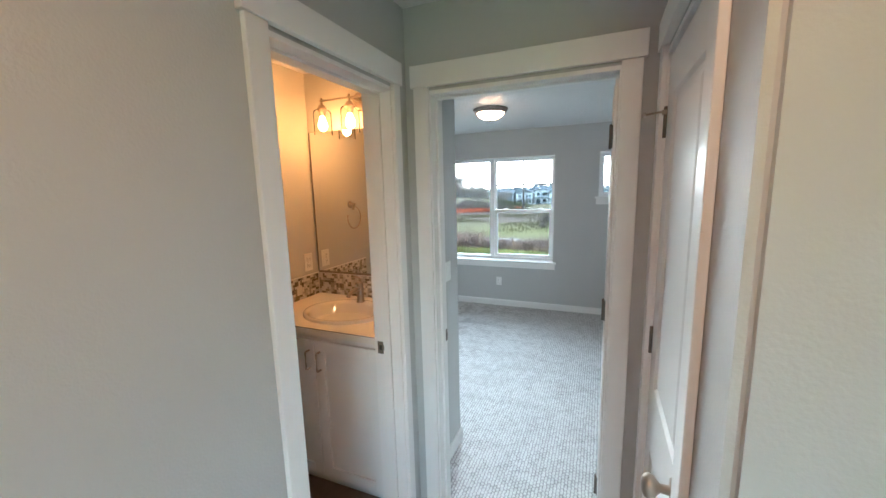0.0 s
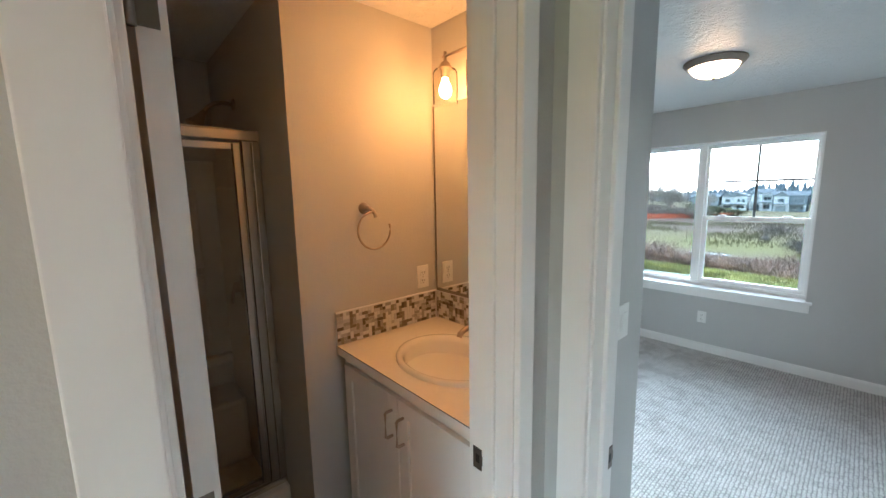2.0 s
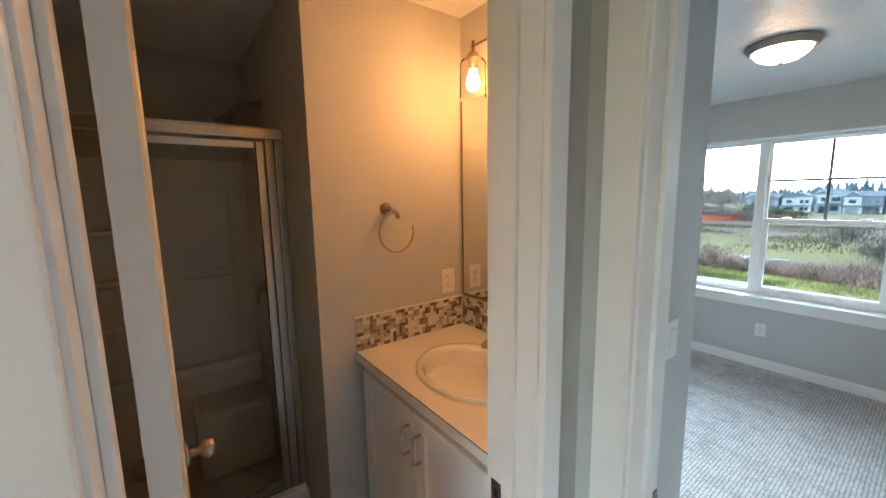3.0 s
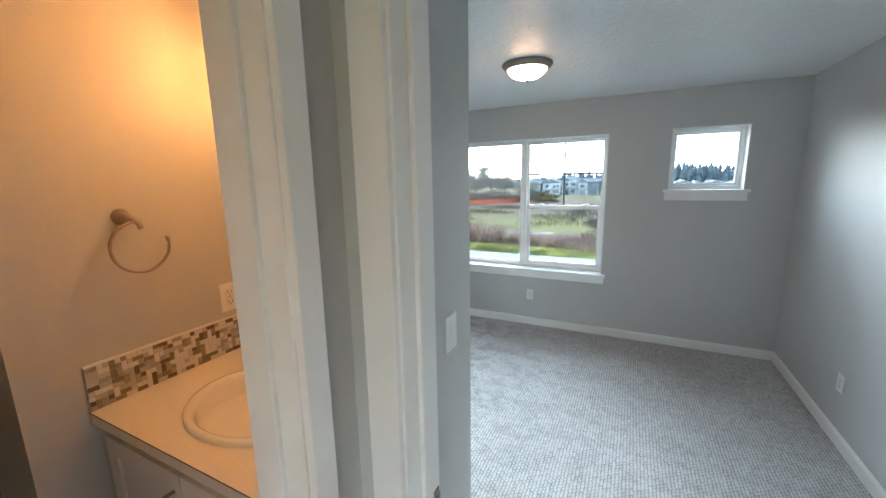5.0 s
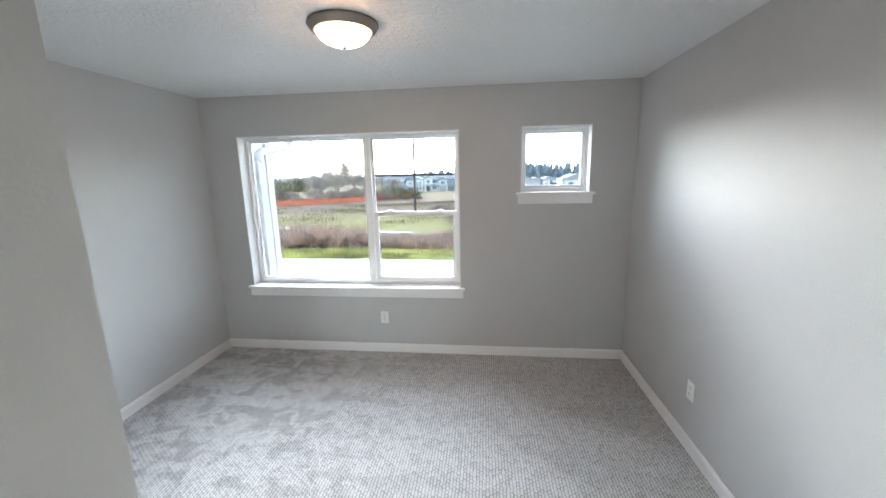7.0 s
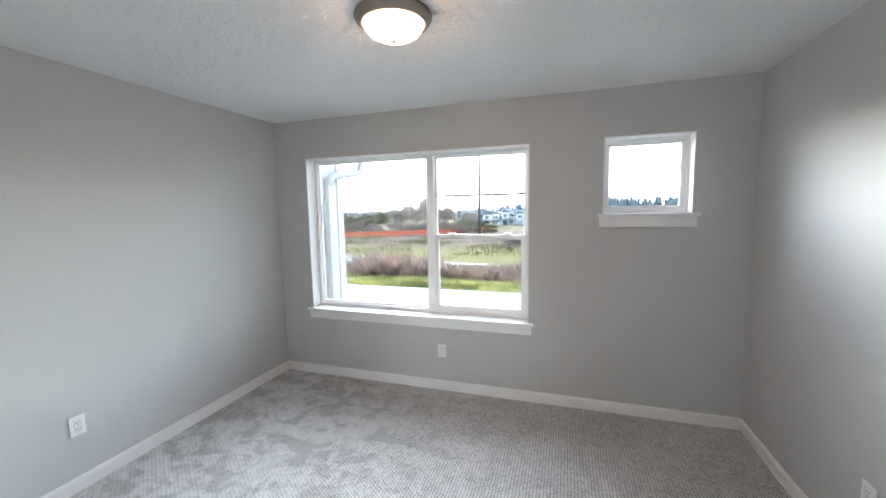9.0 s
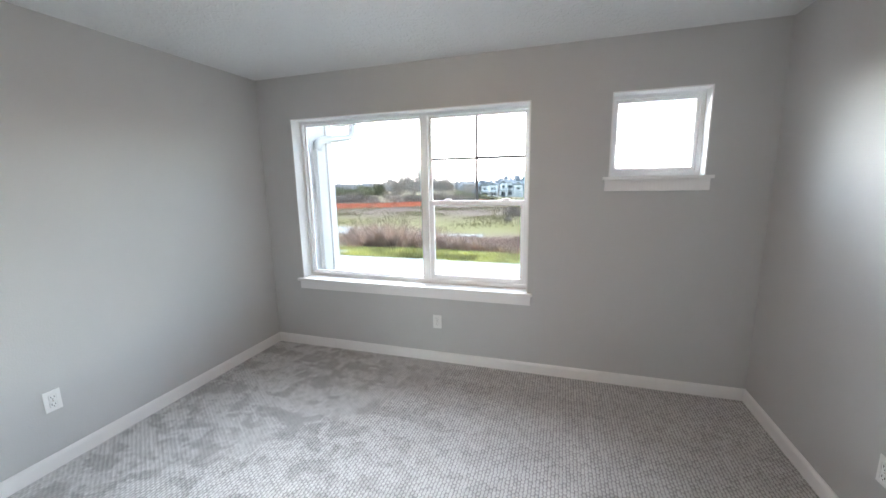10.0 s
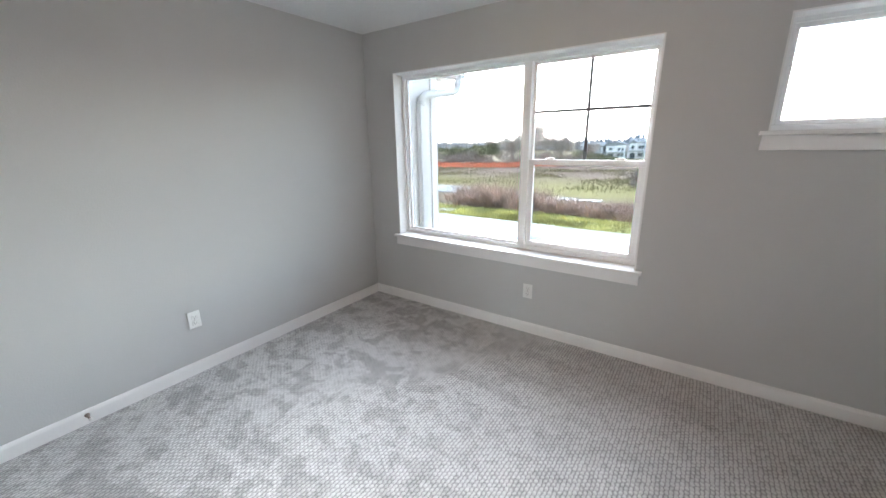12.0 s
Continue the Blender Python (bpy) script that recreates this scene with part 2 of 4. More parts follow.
def tube(points, radius, steps=10, closed=False, radii=None):
    """A round bar swept along points."""
    bm = bmesh.new()
    pts = [Vector(p) for p in points]
    n = len(pts)
    rings = []
    ref = Vector((0, 0, 1))
    for i, p in enumerate(pts):
        a = pts[(i - 1) % n] if (closed or i > 0) else p
        b = pts[(i + 1) % n] if (closed or i < n - 1) else p
        d = (b - a).normalized()
        side = d.cross(ref)
        if side.length < 0.05:
            side = d.cross(Vector((1, 0, 0)))
        side.normalize()
        up = side.cross(d).normalized()
        rr = radii[i] if radii else radius
        rings.append([bm.verts.new(p + rr * (math.cos(2 * math.pi * k / steps) * side + math.sin(2 * math.pi * k / steps) * up)) for k in range(steps)])
    pairs = list(zip(rings, rings[1:])) + ([(rings[-1], rings[0])] if closed else [])
    for a, b in pairs:
        for k in range(steps):
            j = (k + 1) % steps
            bm.faces.new((a[k], a[j], b[j], b[k]))
    if not closed:
        bm.faces.new(rings[0])
        bm.faces.new(rings[-1])
    bmesh.ops.recalc_face_normals(bm, faces=bm.faces)
    return bm


def mesh_of(name, bm, material, smooth=False):
    me = bpy.data.meshes.new(name)
    bm.to_mesh(me)
    bm.free()
    me.materials.append(material)
    if smooth:
        me.polygons.foreach_set("use_smooth", [True] * len(me.polygons))
    return me


def part(name, bm, material, parent, label="", smooth=False):
    ob = new(name, mesh_of(name, bm, material, smooth))
    ob.parent = parent
    if label:
        tagged(ob, label)
    return ob


def thing(name, m, label, category, group="", kind=""):
    ob = new(name)
    ob.empty_display_size = 0.1
    ob.matrix_basis = m
    return tagged(ob, label, category, group, kind)


def setting(name, bm, material, label, category):
    return tagged(new(name, mesh_of(name, bm, material)), label, category, kind="structure")


def wall_mesh(axis, at0, at1, a0, a1, z0, z1, holes=()):
    """One connected wall whose length runs along axis, from a0 to a1, with rectangular holes (a, b, low, high)."""
    us = sorted({a0, a1, *(v for h in holes for v in h[:2])})
    ws = sorted({z0, z1, *(v for h in holes for v in h[2:])})
    nu, nw = len(us) - 1, len(ws) - 1

    def solid(i, j):
        if not (0 <= i < nu and 0 <= j < nw):
            return False
        u, w = (us[i] + us[i + 1]) / 2, (ws[j] + ws[j + 1]) / 2
        return not any(a < u < b and lo < w < hi for a, b, lo, hi in holes)

    bm = bmesh.new()
    made = {}

    def vert(i, k, j):
        if (i, k, j) not in made:
            t = (at0, at1)[k]
            made[i, k, j] = bm.verts.new((us[i], t, ws[j]) if axis == "x" else (t, us[i], ws[j]))
        return made[i, k, j]

    for i in range(nu):
        for j in range(nw):
            if not solid(i, j):
                continue
            for k in (0, 1):
                bm.faces.new([vert(i, k, j), vert(i + 1, k, j), vert(i + 1, k, j + 1), vert(i, k, j + 1)])
            for di, dj, p, q in ((-1, 0, (i, j), (i, j + 1)), (1, 0, (i + 1, j), (i + 1, j + 1)), (0, -1, (i, j), (i + 1, j)), (0, 1, (i, j + 1), (i + 1, j + 1))):
                if not solid(i + di, j + dj):
                    bm.faces.new([vert(p[0], 0, p[1]), vert(q[0], 0, q[1]), vert(q[0], 1, q[1]), vert(p[0], 1, p[1])])
    bmesh.ops.recalc_face_normals(bm, faces=bm.faces)
    return bm


# ---- plan ----
CEIL = 2.44
HEAD = 2.098
BATH_Y0, BATH_Y1 = 0.828, 1.473
BED_X0, BED_X1 = -0.682, 0.080
CL_Y0, CL_Y1 = 0.885, 1.495
WX0, WX1, WZ0, WZ1 = -2.603, -0.547, 0.672, 2.09
SX0, SX1, SZ0, SZ1 = -0.015, 0.566, 1.545, 2.10
WY = 5.22
L_WALL = "light grey painted drywall with fine orange-peel texture"
setting("wall_hall_west", wall_mesh("y", -0.905, -0.785, -3.3, 1.60, 0, CEIL, [(BATH_Y0, BATH_Y1, 0, HEAD)]), M_WALL, L_WALL, "wall")
setting("wall_bath_east", boxes((-0.905, 1.60, 0, -0.80, 2.24, CEIL)), M_WALL, L_WALL, "wall")
setting("wall_bedroom_south", wall_mesh("x", 1.60, 1.72, -0.80, 1.05, 0, CEIL, [(BED_X0, BED_X1, 0, HEAD)]), M_WALL, L_WALL, "wall")
setting("wall_bath_north", boxes((-3.12, 2.107, 0, -0.905, 2.24, CEIL)), M_WALL, L_WALL, "wall")
setting("wall_bath_wing", boxes((-3.12, 1.375, 0, -1.79, 2.107, CEIL)), M_WALL, L_WALL, "wall")
setting("wall_bath_west", boxes((-3.12, -0.4, 0, -3.0, 1.375, CEIL)), M_WALL, L_WALL, "wall")
setting("wall_bath_south", boxes((-3.0, -0.4, 0, -0.905, -0.3, CEIL)), M_WALL, L_WALL, "wall")
setting("wall_hall_east", wall_mesh("y", 0.20, 0.32, 0.72, 1.60, 0, CEIL, [(CL_Y0, CL_Y1, 0, HEAD)]), M_WALL, L_WALL, "wall")
corner = bmesh.new()
box(corner, 0.20, 0.655, 0, 3.0, 0.72, CEIL)
bmesh.ops.bevel(corner, geom=[e for e in corner.edges if all(abs(v.co.x - 0.20) < 1e-4 and abs(v.co.y - 0.655) < 1e-4 for v in e.verts)], offset=0.018, segments=5, affect="EDGES")
setting("wall_landing_north", corner, M_WALL, "light grey painted drywall with a rounded corner bead", "wall")
setting("wall_landing_south", wall_mesh("x", -3.3, -3.2, -0.785, 3.0, 0, CEIL, [(0.5, 1.7, 0.9, 1.9)]), M_WALL, L_WALL, "wall")
setting("wall_landing_east", boxes((3.0, -3.3, 0, 3.1, 0.72, CEIL)), M_WALL, L_WALL, "wall")
setting("wall_closet_back", boxes((0.93, 0.72, 0, 1.05, 1.60, CEIL)), M_WALL, L_WALL, "wall")
setting("wall_bedroom_west", boxes((-3.06, 2.24, 0, -2.94, WY, CEIL)), M_WALL, L_WALL, "wall")
setting("wall_bedroom_east", boxes((0.93, 1.72, 0, 1.05, WY, CEIL)), M_WALL, L_WALL, "wall")
setting("wall_bedroom_north", wall_mesh("x", WY, WY + 0.185, -3.06, 1.05, 0, CEIL, [(WX0, WX1, WZ0 - 0.02, WZ1), (SX0, SX1, SZ0 - 0.02, SZ1)]), M_WALL, L_WALL, "wall")
setting("ceiling", boxes((-3.12, -3.3, CEIL, 3.1, WY + 0.185, CEIL + 0.2)), M_CEIL, "off-white ceiling with knockdown texture", "ceiling")
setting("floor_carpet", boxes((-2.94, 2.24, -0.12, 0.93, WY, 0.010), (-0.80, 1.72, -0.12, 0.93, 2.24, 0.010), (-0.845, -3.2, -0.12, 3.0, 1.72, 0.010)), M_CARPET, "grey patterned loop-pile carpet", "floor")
setting("floor_bath", boxes((-3.0, -0.3, -0.12, -0.845, 2.107, 0)), M_VINYL, "dark brown vinyl bathroom floor", "floor")


# ---- baseboards ----
def baseboard(x0, y0, x1, y1, nx, ny):
    """A board 97 mm high along a wall; (nx, ny) points into the room."""
    bm = bmesh.new()
    d = Vector((x1 - x0, y1 - y0, 0))
    n = Vector((nx, ny, 0))
    prof = [(0.001, 0.0), (0.014, 0.0), (0.014, 0.078), (0.010, 0.090), (0.006, 0.097), (0.001, 0.097)]
    a = [bm.verts.new(Vector((x0, y0, 0)) + n * p + Vector((0, 0, q))) for p, q in prof]
    b = [bm.verts.new(Vector((x0, y0, 0)) + d + n * p + Vector((0, 0, q))) for p, q in prof]
    for k in range(len(prof)):
        j = (k + 1) % len(prof)
        bm.faces.new((a[k], a[j], b[j], b[k]))
    bm.faces.new(a)
    bm.faces.new(b)
    bmesh.ops.recalc_face_normals(bm, faces=bm.faces)
    setting("baseboard", bm, M_TRIM, "white painted wood baseboard", "baseboard")


baseboard(-2.94, WY, 0.93, WY, 0, -1)
baseboard(-2.94, 2.255, -2.94, WY - 0.015, 1, 0)
baseboard(0.93, 1.735, 0.93, WY - 0.015, -1, 0)
baseboard(-2.925, 2.24, -0.80, 2.24, 0, 1)
baseboard(-0.80, 1.74, -0.80, 2.255, 1, 0)
baseboard(0.17, 1.72, 0.915, 1.72, 0, 1)
baseboard(-0.785, -3.2, -0.785, 0.745, 1, 0)
baseboard(0.22, 0.655, 3.0, 0.655, 0, -1)


# ---- door frames: jamb lining, stop and flat casing with a taller head board ----
def door_frame(name, m, width, depth, label, stop_at, both=True, near=0.058, far=0.058):
    """Local x along the wall, y through it from the near face (0) to the far face, z up."""
    t = thing(name, m, label, "door frame", kind="structure")
    for s, nm in ((-1, "jamb"), (1, "jamb")):
        x = s * width / 2
        x2 = x - s * 0.016
        part(nm, boxes((min(x, x2), -0.004, 0, max(x, x2), depth + 0.004, HEAD - 0.016), bevel=0.0015), M_TRIM, t)
        x3 = x2 - s * 0.011
        part("stop", boxes((min(x2, x3), stop_at, 0, max(x2, x3), stop_at + 0.034, HEAD - 0.027), bevel=0.002), M_TRIM, t)
    part("head_jamb", boxes((-width / 2, -0.004, HEAD - 0.016, width / 2, depth + 0.004, HEAD), bevel=0.0015), M_TRIM, t)
    part("head_stop", boxes((-width / 2 + 0.016, stop_at, HEAD - 0.027, width / 2 - 0.016, stop_at + 0.034, HEAD - 0.016), bevel=0.002), M_TRIM, t)
    for side in ((0, 1) if both else (0,)):
        ya, yb = ((-0.019, -0.001) if side == 0 else (depth + 0.001, depth + 0.019))
        for s in (-1, 1):
            xa, xb = s * (width / 2 - 0.010), s * (width / 2 + ((near if s < 0 else far) if side == 0 else 0.058))
            part("casing", boxes((min(xa, xb), ya, 0, max(xa, xb), yb, HEAD + 0.012), bevel=0.0025), M_TRIM, t)
        yh = (ya - 0.006, yb) if side == 0 else (ya, yb + 0.006)
        part("head_casing", boxes((-width / 2 - 0.012 - (near if side == 0 else 0.058), yh[0], HEAD + 0.0125, width / 2 + 0.012 + (far if side == 0 else 0.058), yh[1], HEAD + 0.102), bevel=0.0025), M_TRIM, t)
    return t


def at_wall(x, y, turn):
    return pose(x, y, 0, 0, 0, turn)


bath_frame = door_frame("door_1", at_wall(-0.785, (BATH_Y0 + BATH_Y1) / 2, 90), BATH_Y1 - BATH_Y0, 0.12, "white painted bathroom door frame with flat casing", 0.045, near=0.060, far=0.042)
bed_frame = door_frame("door_2", at_wall((BED_X0 + BED_X1) / 2, 1.60, 0), BED_X1 - BED_X0, 0.12, "white painted bedroom door frame with flat casing", 0.045)
closet_frame = door_frame("door_3", at_wall(0.20, (CL_Y0 + CL_Y1) / 2, -90), CL_Y1 - CL_Y0, 0.12, "white painted closet door frame with flat casing", 0.045, both=False)


# ---- moulded two-panel door leaves ----
def knob(parent, x, y, z, out):
    """A round knob with its rose, on the face whose outward side is out (+1 or -1 along y)."""
    k = part("knob", lathe([(0, 0), (0.031, 0), (0.031, 0.004), (0.026, 0.009), (0.011, 0.012), (0.010, 0.030), (0.016, 0.036), (0.025, 0.044), (0.0275, 0.054), (0.025, 0.063), (0.016, 0.068), (0, 0.069)], 28, "Y"), M_NICKEL, parent, "satin nickel door knob", True)
    k.matrix_basis = pose(x, y, z, 0, 0, 0 if out > 0 else 180)
    return k


def door_leaf(name, m, width, label, knob_both=True, hinge_side=1, top_hinge=1.875):
    """Hinge edge on local x = 0, leaf along +x, thickness along y from 0 to 0.035."""
    H, T = HEAD - 0.03, 0.035
    t = thing(name, m, label, "door")
    st = 0.105
    z_rails = (0.012, 0.19, 0.80, 1.02, H - 0.12, H)
    rows = [(0, 0, 0.012, st, T, H), (width - st, 0, 0.012, width, T, H)]
    rows += [(st, 0, z_rails[0], width - st, T, z_rails[1]), (st, 0, z_rails[2], width - st, T, z_rails[3]), (st, 0, z_rails[4], width - st, T, z_rails[5])]
    part("slab", boxes(*rows), M_DOOR, t)
    for lo, hi in ((z_rails[1], z_rails[2]), (z_rails[3], z_rails[4])):
        bm = bmesh.new()
        for face, sgn in ((0.0, 1), (T, -1)):
            rings = []
            for inset, dep in ((0.0, 0.0), (0.008, 0.009), (0.020, 0.009), (0.040, 0.003)):
                y = face + sgn * dep
                rings.append([bm.verts.new(c) for c in ((st + inset, y, lo + inset), (width - st - inset, y, lo + inset), (width - st - inset, y, hi - inset), (st + inset, y, hi - inset))])
            for a, b in zip(rings, rings[1:]):
                for k in range(4):
                    j = (k + 1) % 4
                    bm.faces.new((a[k], a[j], b[j], b[k]))
            bm.faces.new(rings[-1])
        bmesh.ops.recalc_face_normals(bm, faces=bm.faces)
        part("panel", bm, M_DOOR, t)
    knob(t, width - 0.062, T, 0.985, 1)
    if knob_both:
        knob(t, width - 0.062, 0.0, 0.985, -1)
    for z in (0.30, 1.15, top_hinge):
        y = T + 0.004 if hinge_side > 0 else -0.004
        h = part("hinge", boxes((-0.001, min(y, y - 0.03 * hinge_side), z - 0.045, 0.0015, max(y, y - 0.03 * hinge_side), z + 0.045)), M_HINGE, t, "dark metal butt hinge")
        kn = part("knuckle", lathe([(0, -0.047), (0.006, -0.047), (0.006, 0.047), (0.003, 0.05), (0, 0.05)], 12), M_HINGE, h, "", True)
        kn.location = (-0.002, y, z)
    return t


bath_leaf = door_leaf("bathroom_door", pose(-0.915, 0.905, 0, 0, 0, 180), 0.60, "white two-panel moulded door standing open into the bathroom", True, 1, 1.895)
bed_leaf = door_leaf("bedroom_door", pose(0.060, 1.738, 0, 0, 0, 18), 0.745, "white two-panel moulded door standing open into the bedroom", True, 1)
closet_leaf = door_leaf("closet_door", pose(0.203, CL_Y1 - 0.018, 0, 0, 0, -90), 0.575, "white two-panel moulded closet door, closed", True, -1)


# ---- windows ----
def window_unit(name, x0, x1, z0, z1, label, hung):
    """Vinyl window set in the wall's opening: frame, sashes, panes, stool and apron."""
    y0, y1 = WY + 0.112, WY + 0.182
    t = thing(name, pose(0, 0, 0), label, "window", kind="structure")
    f = 0.032
    for nm, r in (("frame_bottom", (x0, y0, z0, x1, y1, z0 + f)), ("frame_top", (x0, y0, z1 - f, x1, y1, z1)), ("frame_side", (x0, y0, z0 + f, x0 + f, y1, z1 - f)), ("frame_side", (x1 - f, y0, z0 + f, x1, y1, z1 - f))):
        part(nm, boxes(r, bevel=0.003), M_VINYLWIN, t)

    def pane(a, b, lo, hi, y):
        g = part("pane", boxes((a, y, lo, b, y + 0.006, hi)), M_GLASS, t, "window pane tinted grey to dim the view outside")
        g.visible_shadow = False

    def sash(a, b, lo, hi, y, w, d=0.03):
        p = part("sash", boxes((a, y, lo, b, y + d, lo + w), (a, y, hi - w, b, y + d, hi), (a, y, lo + w, a + w, y + d, hi - w), (b - w, y, lo + w, b, y + d, hi - w), bevel=0.002), M_VINYLWIN, t)
        pane(a + w - 0.004, b - w + 0.004, lo + w - 0.004, hi - w + 0.004, y + d * 0.5)
        return p

    if hung:
        m0, m1 = -1.441, -1.378
        part("mullion", boxes((m0, y0 - 0.004, z0 + f, m1, y1, z1 - f), bevel=0.003), M_VINYLWIN, t)
        sash(x0 + f, m0, z0 + f, z1 - f, y0 + 0.03, 0.014)
        rail = 1.355
        sash(m1, x1 - f, rail - 0.015, z1 - f, y0 + 0.040, 0.020, 0.022)
        sash(m1, x1 - f, z0 + f, rail + 0.022, y0 + 0.008, 0.040, 0.030)
        for lx in (m1 + 0.16, x1 - f - 0.16):
            lock = part("sash_lock", boxes((lx - 0.032, y0 + 0.010, rail + 0.0225, lx + 0.032, y0 + 0.034, rail + 0.034), (lx - 0.012, y0 + 0.006, rail + 0.034, lx + 0.03, y0 + 0.022, rail + 0.038), bevel=0.003), M_VINYLWIN, t, "white sash lock")
        gx = (m1 + x1 - f) / 2
        part("grille_bar", boxes((gx - 0.010, y0 + 0.046, rail + 0.02, gx + 0.010, y0 + 0.050, z1 - f - 0.018)), M_MUNTIN, t)
        part("grille_bar", boxes((m1 + 0.018, y0 + 0.0455, 1.705, x1 - f - 0.018, y0 + 0.0505, 1.725)), M_MUNTIN, t)
    else:
        sash(x0 + f, x1 - f, z0 + f, z1 - f, y0 + 0.02, 0.022)
    for nm, r in (("jamb_lining", (x0, WY - 0.002, z0 + 0.0005, x0 + 0.008, y0 + 0.001, z1 - 0.008)), ("jamb_lining", (x1 - 0.008, WY - 0.002, z0 + 0.0005, x1, y0 + 0.001, z1 - 0.008)), ("head_lining", (x0, WY - 0.002, z1 - 0.008, x1, y0 + 0.001, z1))):
        part(nm, boxes(r), M_TRIM, t)
    part("window_stool", boxes((x0 - 0.038, WY - 0.042, z0 - 0.022, x1 + 0.038, WY - 0.0005, z0), (x0 + 0.001, WY - 0.001, z0 - 0.0205, x1 - 0.001, y0 + 0.01, z0), bevel=0.002), M_TRIM, t, "white painted window sill")
    part("apron", boxes((x0 - 0.024, WY - 0.019, z0 - 0.098, x1 + 0.024, WY - 0.001, z0 - 0.0225), bevel=0.002), M_TRIM, t)
    return t


window_unit("window_1", WX0, WX1, WZ0, WZ1, "white vinyl window with a fixed pane and a single-hung sash", True)
window_unit("window_2", SX0, SX1, SZ0, SZ1, "small high white vinyl window with one pane", False)


# ---- outlets, switch, door stops, strike plates ----
def outlet(m, label):
    """Cover plate in the local x-z plane, facing -y."""
    t = thing("wall_outlet", m, label, "outlet", group="wall outlets")
    part("cover_plate", boxes((-0.038, -0.006, -0.059, 0.038, 0, 0.059), bevel=0.003), M_PLASTIC, t)
    for dz in (-0.021, 0.021):
        r = part("receptacle", boxes((-0.017, -0.0085, dz - 0.017, 0.017, -0.0055, dz + 0.017), bevel=0.004), M_PLASTIC, t)
        part("slots", boxes((-0.0085, -0.0092, dz - 0.003, -0.0062, -0.008, dz + 0.007), (0.0062, -0.0092, dz - 0.003, 0.0085, -0.008, dz + 0.006), (-0.002, -0.0092, dz - 0.012, 0.002, -0.008, dz - 0.008)), M_SLOT, r)
    part("screw", lathe([(0, 0), (0.003, 0), (0.003, 0.001), (0, 0.0015)], 10, "Y"), M_NICKEL, t).location = (0, -0.0075, 0)
    return t


outlet(pose(-1.288, WY, 0.365), "white duplex outlet on the grey wall under the window")
outlet(pose(0.93, 4.08, 0.388, 0, 0, -90), "white duplex outlet on the grey side wall")
outlet(pose(-2.94, 3.49, 0.394, 0, 0, 90), "white duplex outlet on the grey wall above the baseboard")
outlet(pose(-1.79, 2.012, 1.219, 0, 0, 90), "white duplex outlet above the mosaic backsplash")


def rocker_switch(m):
    t = thing("light_switch", m, "white rocker light switch on the grey wall", "light switch")
    part("cover_plate", boxes((-0.038, -0.006, -0.059, 0.038, 0, 0.059), bevel=0.003), M_PLASTIC, t)
    bm = boxes((-0.0165, -0.009, -0.033, 0.0165, -0.0055, 0.033), bevel=0.002)
    bm.transform(Matrix.Translation((0, -0.0005, 0)) @ Matrix.Rotation(radians(3), 4, "X"))
    part("rocker", bm, M_PLASTIC, t)
    return t


rocker_switch(pose(-0.80, 2.075, 1.206, 0, 0, 90))


def strike_plate(m, label):
    t = thing("strike_plate", m, label, "strike plate")
    part("plate", boxes((-0.014, -0.0022, -0.029, 0.014, 0, -0.012), (-0.014, -0.0022, 0.012, 0.014, 0, 0.029), (-0.014, -0.0022, -0.012, -0.006, 0, 0.012), (0.008, -0.0022, -0.012, 0.018, 0, 0.012)), M_HINGE, t)
    part("latch_hole", boxes((-0.006, -0.0012, -0.012, 0.008, 0.0, 0.012)), M_SLOT, t)
    return t


strike_plate(pose(-0.889, BATH_Y1 - 0.016, 0.972, 0, 0, 180) @ pose(0, 0, 0, 0, 0, 180), "bronze strike plate on the bathroom door jamb")
strike_plate(pose(BED_X0 + 0.016, 1.706, 0.966, 0, 0, 90), "bronze strike plate on the bedroom door jamb")


def hinge_plates(m, zs):
    """Fixed hinge leaves on a jamb, in the local x-z plane facing -y."""
    t = thing("jamb_hinges", m, "dark metal hinge leaves on the white door jamb", "hinge")
    for z in zs:
        h = part("hinge_leaf", boxes((-0.016, -0.002, z - 0.045, 0.016, 0, z + 0.045), bevel=0.0008), M_HINGE, t)
        for dz in (-0.03, 0, 0.03):
            part("screw", lathe([(0, 0), (0.0035, 0), (0.003, 0.001), (0, 0.001)], 8, "Y"), M_SLOT, h).location = (0.003 if dz else -0.006, -0.0032, z + dz)
    return t


hinge_plates(pose(BED_X1 - 0.016, 1.712, 0, 0, 0, -90), (0.30, 1.15, 1.875))
hinge_plates(pose(-0.894, BATH_Y0 + 0.016, 0, 0, 0, 180), (0.30, 1.15, 1.895))

# hinge-pin door stop on the closet door
hs = thing("hinge_pin_stop", pose(0.197, CL_Y1 - 0.018, 1.905), "satin nickel hinge-pin door stop", "door stop")
part("arm", tube([(0, 0, 0), (-0.012, 0.005, 0.004), (-0.030, 0.02, 0.004), (-0.052, 0.038, 0.003)], 0.0035, 10), M_NICKEL, hs, "", True)
part("pad", lathe([(0, -0.004), (0.008, -0.004), (0.009, 0.003), (0.006, 0.009), (0, 0.009)], 14, "X"), M_RUBBER, hs, "white rubber pad", True).location = (-0.056, 0.041, 0.003)
part("collar", lathe([(0.007, -0.006), (0.009, -0.006), (0.009, 0.008), (0.007, 0.008)], 14), M_NICKEL, hs, "", True)

